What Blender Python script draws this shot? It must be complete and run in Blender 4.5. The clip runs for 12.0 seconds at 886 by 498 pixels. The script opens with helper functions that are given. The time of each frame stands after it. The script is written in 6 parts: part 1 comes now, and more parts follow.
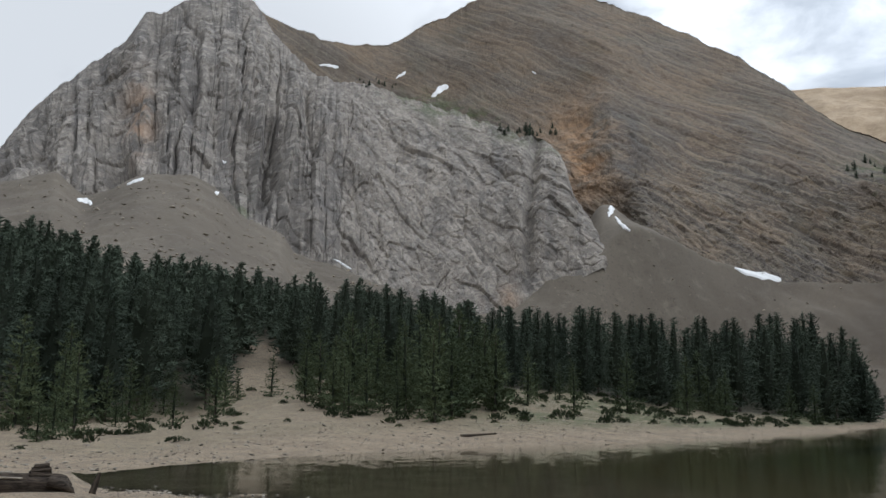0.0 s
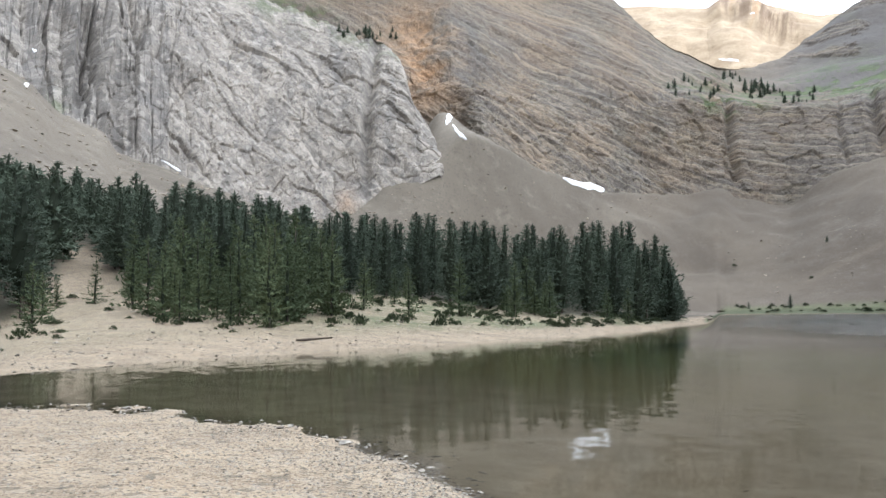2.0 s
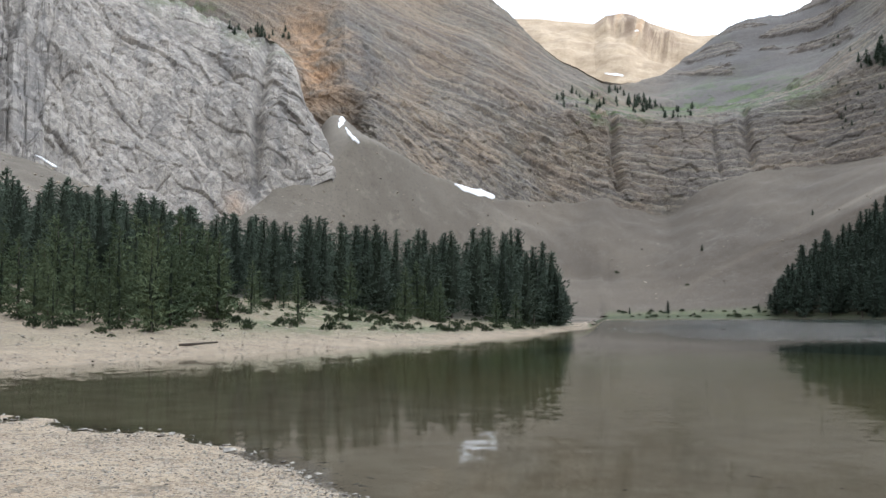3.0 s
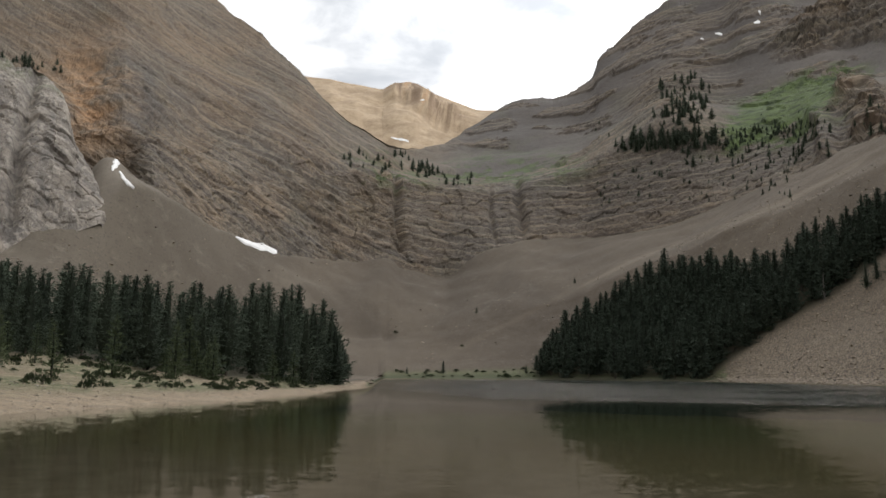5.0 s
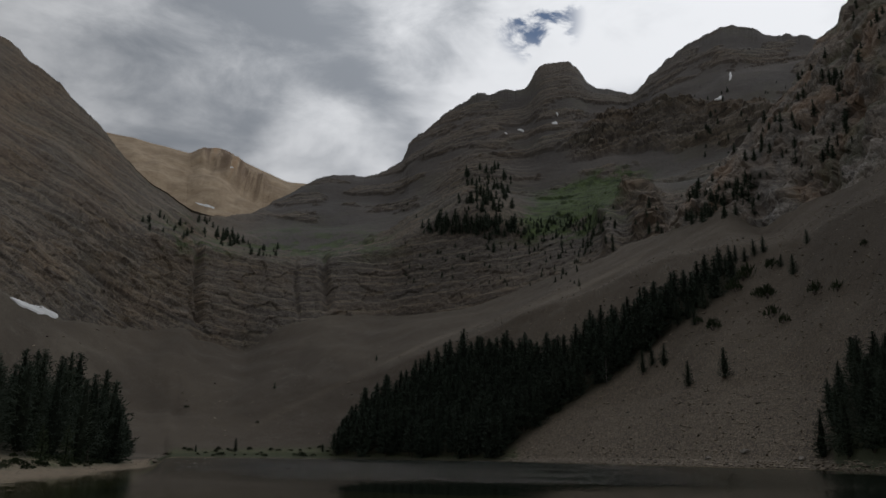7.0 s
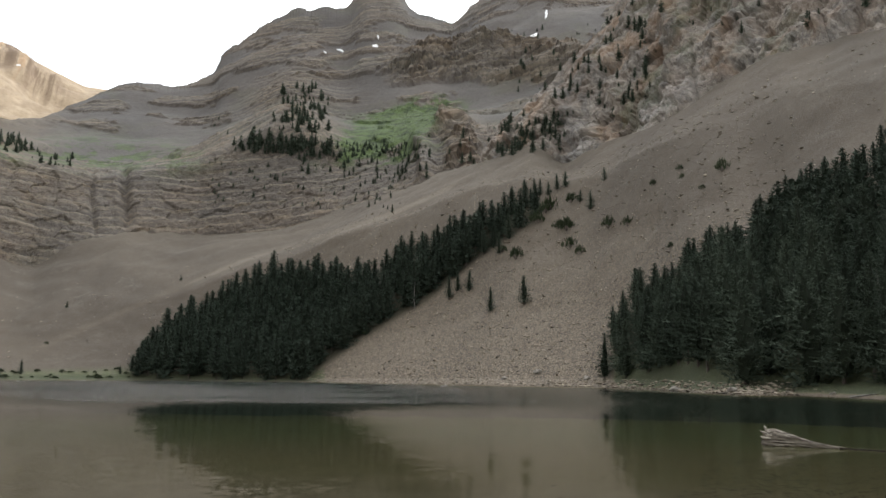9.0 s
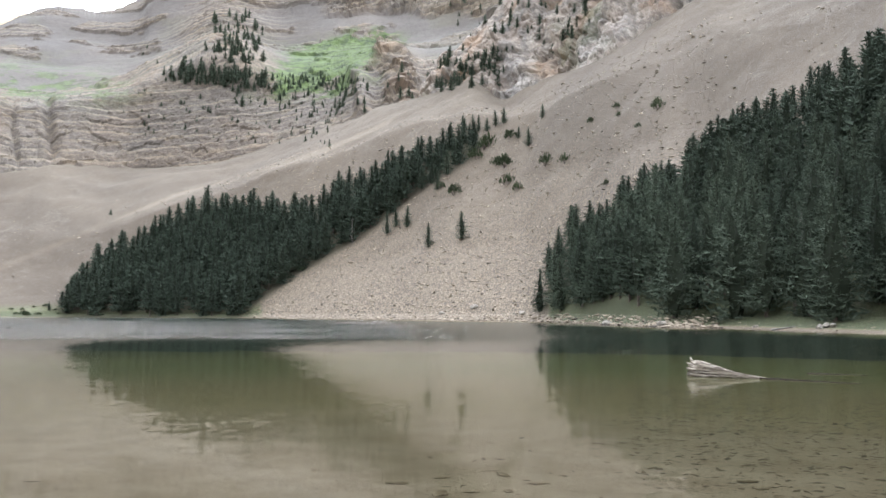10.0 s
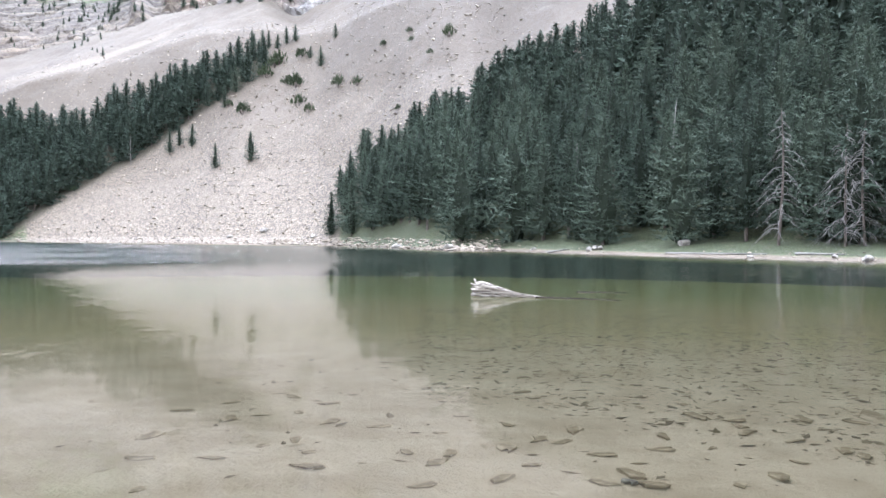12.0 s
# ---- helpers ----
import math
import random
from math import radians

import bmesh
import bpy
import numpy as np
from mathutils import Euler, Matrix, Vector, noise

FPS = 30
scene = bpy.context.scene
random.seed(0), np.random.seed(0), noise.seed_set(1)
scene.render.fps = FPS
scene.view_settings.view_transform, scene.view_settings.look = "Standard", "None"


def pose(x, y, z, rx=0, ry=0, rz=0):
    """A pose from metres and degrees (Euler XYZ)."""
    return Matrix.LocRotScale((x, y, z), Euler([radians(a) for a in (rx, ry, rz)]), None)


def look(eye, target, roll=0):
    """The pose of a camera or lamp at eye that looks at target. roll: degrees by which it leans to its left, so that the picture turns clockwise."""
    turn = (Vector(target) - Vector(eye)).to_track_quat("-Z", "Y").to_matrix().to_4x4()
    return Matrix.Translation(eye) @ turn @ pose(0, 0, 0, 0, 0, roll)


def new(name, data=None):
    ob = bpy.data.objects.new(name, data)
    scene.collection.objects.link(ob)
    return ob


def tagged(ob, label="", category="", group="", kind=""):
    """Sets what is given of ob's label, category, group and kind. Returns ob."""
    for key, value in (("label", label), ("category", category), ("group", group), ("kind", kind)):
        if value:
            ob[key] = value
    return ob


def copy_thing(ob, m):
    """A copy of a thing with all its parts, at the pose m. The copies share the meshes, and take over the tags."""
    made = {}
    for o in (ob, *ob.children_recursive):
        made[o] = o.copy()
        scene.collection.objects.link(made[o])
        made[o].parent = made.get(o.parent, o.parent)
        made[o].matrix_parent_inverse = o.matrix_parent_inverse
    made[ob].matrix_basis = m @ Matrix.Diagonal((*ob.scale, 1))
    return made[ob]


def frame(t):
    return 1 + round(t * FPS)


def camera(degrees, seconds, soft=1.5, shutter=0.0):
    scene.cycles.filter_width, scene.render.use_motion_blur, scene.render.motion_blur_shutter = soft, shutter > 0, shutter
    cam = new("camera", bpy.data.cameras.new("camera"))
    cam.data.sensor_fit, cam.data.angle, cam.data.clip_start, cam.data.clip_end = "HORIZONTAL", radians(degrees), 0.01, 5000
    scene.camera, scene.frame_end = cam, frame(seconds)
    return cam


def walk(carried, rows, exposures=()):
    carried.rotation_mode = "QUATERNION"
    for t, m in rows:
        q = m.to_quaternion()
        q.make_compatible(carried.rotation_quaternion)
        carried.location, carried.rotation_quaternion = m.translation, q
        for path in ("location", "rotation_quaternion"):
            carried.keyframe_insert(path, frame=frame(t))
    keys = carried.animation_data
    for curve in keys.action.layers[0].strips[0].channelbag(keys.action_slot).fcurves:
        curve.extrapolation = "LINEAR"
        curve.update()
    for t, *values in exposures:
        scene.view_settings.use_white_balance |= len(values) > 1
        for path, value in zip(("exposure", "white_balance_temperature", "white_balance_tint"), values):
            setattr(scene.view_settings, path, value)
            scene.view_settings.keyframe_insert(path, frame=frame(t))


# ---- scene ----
EYE = 2.4          # the lens above the lake
cam = camera(56.57, 12.0)
TURNS = [          # seconds, yaw, pitch, roll
    (0.0, 0.00, 10.92, -0.23),
    (0.5, -1.82, 8.53, 0.02),
    (1.0, -4.53, 6.15, 0.36),
    (1.5, -7.96, 4.83, 0.54),
    (2.0, -11.27, 4.36, 0.49),
    (2.5, -14.89, 4.43, 0.33),
    (3.0, -18.86, 4.62, 0.27),
    (5.0, -34.09, 8.65, -0.31),
    (5.5, -37.61, 10.19, -0.30),
    (6.0, -40.88, 11.66, -0.18),
    (6.5, -44.46, 12.92, -0.34),
    (7.0, -47.88, 14.03, -0.61),
    (9.0, -61.00, 8.85, -0.33),
    (9.5, -63.27, 6.65, -0.32),
    (10.0, -65.31, 4.42, -0.09),
    (10.5, -68.14, 2.18, -0.29),
    (11.0, -70.96, 0.28, -0.29),
    (11.5, -74.91, -0.84, -0.13),
    (12.0, -79.74, -0.87, -0.13),
]
EXPO = [(0.0, -1.5, 5850, 8), (0.5, -1.28, 6150, 8), (1.0, -0.55, 6200, 8), (1.5, -0.27, 5950, 8), (2.0, -0.25, 5750, 8), (3.0, -0.55, 5700, 8), (5.0, -1.32, 6500, 10),
        (5.5, -1.65, 6500, 10), (6.0, -2.25, 6400, 10), (6.5, -2.7, 6300, 10), (7.0, -3.05, 6200, 10), (8.0, -2.3, 6300, 10), (9.0, -0.85, 6250, 8), (9.5, -0.1, 6150, 8),
        (10.5, 0.93, 5620, 13), (12.0, 1.32, 5350, 14)]
walk(cam, [(t, pose(0, 0, EYE, 90 + p, r, y)) for t, y, p, r in TURNS],
     exposures=EXPO)

# ---------------------------------------------------------------- sky and sun
world = bpy.data.worlds.new("world")
scene.world = world
world.use_nodes = True


class Nodes:
    """Short hand for building a node tree."""

    def __init__(self, tree):
        self.tree = tree
        tree.nodes.clear()

    def add(self, kind, values=None):
        n = self.tree.nodes.new(kind)
        for k, v in (values or {}).items():
            if isinstance(v, bpy.types.NodeSocket):
                self.tree.links.new(v, n.inputs[k])
            else:
                n.inputs[k].default_value = v
        return n

    def math(self, op, a, b=0.0, clamp=False):
        n = self.add("ShaderNodeMath", {0: a, 1: b})
        n.operation, n.use_clamp = op, clamp
        return n.outputs[0]

    def mix(self, fac, a, b, blend="MIX"):
        n = self.add("ShaderNodeMix")
        n.data_type, n.blend_type = "RGBA", blend
        for k, v in ((0, fac), (6, a), (7, b)):
            if isinstance(v, bpy.types.NodeSocket):
                self.tree.links.new(v, n.inputs[k])
            else:
                n.inputs[k].default_value = v if k == 0 or len(v) == 4 else (*v, 1)
        return n.outputs[2]

    def step(self, x, lo, hi):
        n = self.add("ShaderNodeMapRange", {0: x, 1: lo, 2: hi, 3: 0.0, 4: 1.0})
        n.interpolation_type = "SMOOTHSTEP"
        return n.outputs[0]

    def noise(self, vec, scale, detail=4.0, rough=0.55, distort=0.0):
        return self.add("ShaderNodeTexNoise", {"Vector": vec, "Scale": scale, "Detail": detail, "Roughness": rough,
                                               "Distortion": distort}).outputs[0]

    def scaled(self, vec, s):
        n = self.add("ShaderNodeVectorMath", {0: vec, 1: s})
        n.operation = "MULTIPLY"
        return n.outputs[0]

    def attr(self, name):
        n = self.add("ShaderNodeAttribute")
        n.attribute_name = name
        return n


SUN_AZ, SUN_EL = 90.0, 48.0      # clockwise from the first view's forward; the sun stands behind the clouds over the valley's head
a, e = radians(SUN_AZ), radians(SUN_EL)
TO_SUN = Vector((math.sin(a) * math.cos(e), math.cos(a) * math.cos(e), math.sin(e)))
w = Nodes(world.node_tree)
sky = w.add("ShaderNodeTexSky")
sky.sky_type, sky.sun_disc, sky.altitude = "NISHITA", False, 2000.0
sky.sun_elevation, sky.sun_rotation = radians(SUN_EL), radians(SUN_AZ)
way = w.add("ShaderNodeTexCoord").outputs["Generated"]
flat = w.scaled(way, (1.0, 1.0, 1.9))
big = w.noise(flat, 2.4, 7.0, 0.5, 0.3)
small = w.noise(flat, 8.0, 6.0, 0.62, 0.4)
tone = w.math("ADD", w.math("MULTIPLY", big, 0.72), w.math("MULTIPLY", small, 0.28))
near_sun = w.add("ShaderNodeVectorMath", {0: way, 1: tuple(TO_SUN)})
near_sun.operation = "DOT_PRODUCT"
near_sun = near_sun.outputs["Value"]
glow = w.math("ADD", 1.8, w.math("MULTIPLY", w.step(near_sun, 0.15, 1.02), 4.6))
height = w.add("ShaderNodeSeparateXYZ", {0: way}).outputs[2]
glow = w.math("MULTIPLY", glow, w.math("SUBTRACT", 1.0, w.math("MULTIPLY", w.step(height, 0.72, 0.95), 0.35)))
grey_bank = Vector((math.sin(radians(30)) * math.cos(radians(40)), math.cos(radians(30)) * math.cos(radians(40)), math.sin(radians(40))))


def toward(direction):
    n = w.add("ShaderNodeVectorMath", {0: way, 1: tuple(direction)})
    n.operation = "DOT_PRODUCT"
    return n.outputs["Value"]


def direction(az, el):
    return Vector((math.sin(radians(az)) * math.cos(radians(el)), math.cos(radians(az)) * math.cos(radians(el)), math.sin(radians(el))))


tone = w.math("ADD", tone, w.math("MULTIPLY", w.step(toward(direction(-24, 22)), 0.92, 0.99), 0.13))
tone = w.math("ADD", tone, w.math("MULTIPLY", w.step(toward(direction(41, 22)), 0.97, 0.997), 0.04))
tone = w.math("ADD", tone, w.math("MULTIPLY", w.step(toward(direction(51, 28)), 0.985, 0.999), 0.10))
tone = w.math("ADD", tone, w.math("MULTIPLY", w.step(toward(direction(39.5, 19)), 0.993, 0.9995), 0.16))
tone = w.math("SUBTRACT", tone, w.math("MULTIPLY", w.step(toward(direction(35, 25.5)), 0.972, 0.9995), 0.05))
tone = w.math("SUBTRACT", tone, w.math("MULTIPLY", w.step(toward(direction(21, 31)), 0.955, 0.99), 0.065))
tone = w.math("SUBTRACT", w.math("ADD", tone, 0.045), w.math("MULTIPLY", w.step(toward(grey_bank), 0.84, 0.98), 0.02))
cloud = w.mix(w.step(tone, 0.38, 0.60), (0.43, 0.453, 0.485), (1.16, 1.15, 1.14))
cloud = w.mix(1.0, cloud, w.add("ShaderNodeCombineColor", {0: glow, 1: glow, 2: glow}).outputs[0], "MULTIPLY")
blue = w.mix(1.0, sky.outputs[0], (0.52, 0.47, 0.42), "MULTIPLY")
rift = Vector((math.sin(radians(54.8)) * math.cos(radians(29.6)), math.cos(radians(54.8)) * math.cos(radians(29.6)), math.sin(radians(29.6))))
hole = w.math("MULTIPLY", w.step(toward(rift), 0.9982, 0.9999), w.step(w.noise(flat, 16.0, 5.0, 0.6, 0.4), 0.47, 0.60))
cover = w.math("SUBTRACT", w.step(w.noise(flat, 3.3, 6.0, 0.55), 0.27, 0.33), hole, clamp=True)
w.add("ShaderNodeOutputWorld", {0: w.add("ShaderNodeBackground", {0: w.mix(cover, blue, cloud), 1: 1.0}).outputs[0]})

sun = new("sun", bpy.data.lights.new("sun", "SUN"))
sun.data.energy, sun.data.angle, sun.data.color = 1.1, radians(14), (1.0, 0.95, 0.88)
sun.matrix_world = look(100 * TO_SUN, (0, 0, 0))

# ---------------------------------------------------------------- noise for shapes
TURN = np.array(Euler((0.6, 0.9, 0.4)).to_matrix())


def vnoise(p, seed=0):
    i = np.floor(p).astype(np.int64)
    f = p - i
    u = f * f * f * (f * (f * 6 - 15) + 10)
    out = 0.0
    for c in range(8):
        d = np.array((c & 1, c >> 1 & 1, c >> 2 & 1))
        q = i + d
        n = (q[:, 0] * 374761393 + q[:, 1] * 668265263 + q[:, 2] * 1440662683 + seed * 362437) & 0xFFFFFFFF
        n = ((n ^ (n >> 13)) * 1274126177) & 0xFFFFFFFF
        n = ((n ^ (n >> 16)) * 668265263) & 0xFFFFFFFF
        h = ((n >> 8) & 0xFFFF) / 32767.5 - 1
        out = out + h * np.prod(np.where(d, u, 1 - u), axis=1)
    return out


def fbm(p, octaves=4, seed=0, gain=0.5, ridged=False, turn=True):
    out, amp = np.zeros(len(p)), 1.0
    for k in range(octaves):
        n = vnoise(p, seed + k)
        out += amp * ((1 - 2 * np.abs(n)) if ridged else n)
        amp *= gain
        p = (p @ TURN if turn else p + 5.3) * 2.03
    return out


def cells(p, seed=0):
    """Broken rock: for each point the value of its nearest cell, a slope across it, and how close the joint is (1 in the joint)."""
    i = np.floor(p).astype(np.int64)
    best = np.full(len(p), 9.0)
    second, tone, lean = best.copy(), np.zeros(len(p)), np.zeros(len(p))
    for c in range(27):
        q = i + np.array((c % 3 - 1, c // 3 % 3 - 1, c // 9 - 1))
        n = (q[:, 0] * 374761393 + q[:, 1] * 668265263 + q[:, 2] * 1440662683 + seed * 362437) & 0xFFFFFFFF
        n = ((n ^ (n >> 13)) * 1274126177) & 0xFFFFFFFF
        n = ((n ^ (n >> 16)) * 668265263) & 0xFFFFFFFF
        h = np.stack([(n >> k & 0x3FF) / 1023 for k in (2, 11, 20)], 1)
        v = p - (q + 0.1 + 0.8 * h)
        d = np.sqrt((v ** 2).sum(1))
        near = d < best
        second = np.where(near, best, np.minimum(second, d))
        t = h[:, 0] * 7.3 % 1 * 2 - 1
        tone = np.where(near, t, tone)
        lean = np.where(near, v[:, 0] * (h[:, 1] - 0.5) + v[:, 1] * (h[:, 2] - 0.5), lean)
        best = np.minimum(best, d)
    return tone, lean, np.exp(-(second - best) / 0.07)


def curve(points):
    """A soft line through (angle, value) pairs."""
    xs, ys = np.array(points, float).T

    def value(a):
        soft = 0.25
        return (np.interp(a - soft, xs, ys) + 2 * np.interp(a, xs, ys) + np.interp(a + soft, xs, ys)) / 4
    return value


def smooth(x, lo, hi):
    t = np.clip((np.asarray(x, float) - lo) / (hi - lo), 0, 1)
    return t * t * (3 - 2 * t)


def rise(r, el):
    return EYE + r * np.tan(np.radians(el))


# ---------------------------------------------------------------- the plan, in degrees clockwise and metres
NEAR_SHORE = curve([(-24, 36), (-23, 31), (-21.8, 27), (-15, 24), (-9, 22.5), (-4, 19.3), (0.7, 17.6), (4.3, 15.4), (8.7, 13.4),
                    (12, 11.2), (20, 8.6), (40, 6.4), (70, 5.2), (110, 4.6), (140, 6)])
FAR_SHORE = curve([(-24, 36), (-22.8, 33), (-17.8, 37), (-12.5, 41), (-7, 44.5), (-1.3, 48), (4.4, 53), (11.9, 61), (19.3, 76),
                   (23.5, 92), (27, 118), (28.6, 138), (29.4, 165), (29.7, 300), (29.9, 400), (33, 410), (41, 420), (51, 365),
                   (57.7, 305), (65.5, 248), (71.2, 222), (75, 186), (78, 152), (80.4, 138), (83.6, 138), (88.4, 120), (95.7, 104),
                   (102.7, 96), (108, 90), (125, 80), (140, 74)])
# front of the trees: metres past the shore and height
FRONT_D = curve([(-60, 70), (-30, 40), (-24, 45), (-18, 52), (-11, 62), (-5, 40), (0, 40), (5, 42), (10, 40), (15, 34), (20, 22), (24, 15), (27, 9), (30, 6),
                 (72, 14), (80, 14), (110, 15), (140, 15)])
FRONT_Z = curve([(-60, 1.2), (-24, 0.75), (-17, 1.0), (-13.5, 3.2), (-11, 4.6), (-8, 4.2), (-4, 3.2), (0, 3.6), (4, 4.3), (9, 3.9), (12, 3.1), (15, 2.5), (19.5, 1.6), (24, 0.9), (27, 0.6), (33, 1.2), (72, 2.2), (80, 2.0), (110, 2.0)])
# middle knot: the back of the wood, or the edge of the scree fan
MID_R = curve([(-60, 190), (-29, 185), (-20, 180), (-10, 172), (0, 160), (10, 150), (20, 150), (26, 160), (29.4, 200), (29.6, 505), (38, 510),
               (43, 510), (51, 490), (58, 460), (64, 430), (71, 380), (77, 320), (84, 290), (90, 260), (108, 220), (140, 200)])
MID_EL = curve([(-60, 8.5), (-29, 7.8), (-24, 6.9), (-15, 5.5), (-7, 4.3), (0, 2.7), (10, 1.3), (20, 0.8), (26, 1.0), (29.4, 0.6), (29.6, 2.3), (34, 3.0),
                (38, 4.0), (43, 5.5), (47.6, 7.5), (51, 8.5), (57.4, 10.8), (61, 12.2), (64, 13.4), (71, 13.6), (77, 15.5), (84, 17.8),
                (90, 18.5), (108, 22), (140, 22)])
BASE_R = curve([(-90, 420), (-29, 410), (-20, 400), (-10, 400), (0, 410), (11, 450), (23, 560), (34, 650), (44, 690), (54, 640), (60, 570),
                (64, 530), (71, 470), (77, 425), (84, 385), (90, 350), (108, 300), (140, 280)])
BASE_EL = curve([(-90, 12), (-29, 13.5), (-26, 14.6), (-24.2, 13.1), (-20.8, 14.7), (-17.6, 14.9), (-15.7, 14.2), (-14, 12.7),
                 (-11.3, 11.6), (-10.5, 10.2), (-7.3, 9.6), (-4.2, 8.5), (-1, 7.4), (2.6, 6.4), (4.5, 6.9), (7, 8.8), (11.2, 10.6),
                 (12.9, 12.2), (18, 9.9), (23, 8.0), (28.2, 7.7), (30.3, 8.1), (31.1, 7.4), (34.2, 6.9), (36, 7.9), (39.4, 9.0),
                 (45, 9.1), (50, 9.9), (54, 11.4), (60.4, 13.9), (64.4, 14.9), (67.2, 16.1), (69.6, 14.6), (71.2, 15.4), (73.5, 16.4),
                 (77.4, 17.7), (81.6, 19.7), (84, 20.7), (90, 21), (108, 25), (140, 25)])


def mesh_grid(name, pos, rows, cols, material, attrs=None, closed=False, soft=True):
    """A sheet of rows x cols points as one mesh."""
    i = np.arange(rows * cols).reshape(rows, cols)
    if closed:
        i = np.hstack([i, i[:, :1]])
    quads = np.stack([i[:-1, :-1], i[:-1, 1:], i[1:, 1:], i[1:, :-1]], -1).reshape(-1, 4)
    me = bpy.data.meshes.new(name)
    me.vertices.add(len(pos))
    me.vertices.foreach_set("co", pos.astype(np.float32).ravel())
    me.loops.add(quads.size)
    me.loops.foreach_set("vertex_index", quads.ravel().astype(np.int32))
    me.polygons.add(len(quads))
    me.polygons.foreach_set("loop_start", np.arange(0, quads.size, 4, dtype=np.int32))
    me.polygons.foreach_set("use_smooth", np.full(len(quads), soft))
    me.update(calc_edges=True)
    for k, v in (attrs or {}).items():
        me.attributes.new(k, "FLOAT", "POINT").data.foreach_set("value", np.asarray(v, np.float32).ravel())
    me.materials.append(material)
    return new(name, me)


# ---------------------------------------------------------------- materials
def material(name):
    m = bpy.data.materials.new(name)
    m.use_nodes = True
    n = Nodes(m.node_tree)
    return m, n


def finish(n, colour, rough=0.9, bump=None, depth=0.05, strength=1.0, **extra):
    v = {"Base Color": colour, "Roughness": rough}
    v.update({k.replace("_", " "): x for k, x in extra.items()})
    if bump is not None:
        v["Normal"] = n.add("ShaderNodeBump", {"Height": bump, "Distance": depth, "Strength": strength}).outputs[0]
    p = n.add("ShaderNodeBsdfPrincipled", {k: (x if isinstance(x, (bpy.types.NodeSocket, float, int)) or len(x) == 4 else (*x, 1))
                                           for k, x in v.items()})
    n.add("ShaderNodeOutputMaterial", {0: p.outputs[0]})
    return p


def where(n):
    return n.add("ShaderNodeNewGeometry").outputs["Position"]


def blocks_of(n, vec, scale, jitter=0.9):
    """Angular pieces: a random tone for each cell."""
    v = n.add("ShaderNodeTexVoronoi", {"Vector": vec, "Scale": scale, "Randomness": jitter})
    return n.add("ShaderNodeSeparateColor", {0: v.outputs["Color"]}).outputs[0]


def crack(n, noise_value, half):
    """Thin lines where a noise crosses its middle."""
    return n.step(n.math("ABSOLUTE", n.math("SUBTRACT", noise_value, 0.5)), half, half * 0.25)


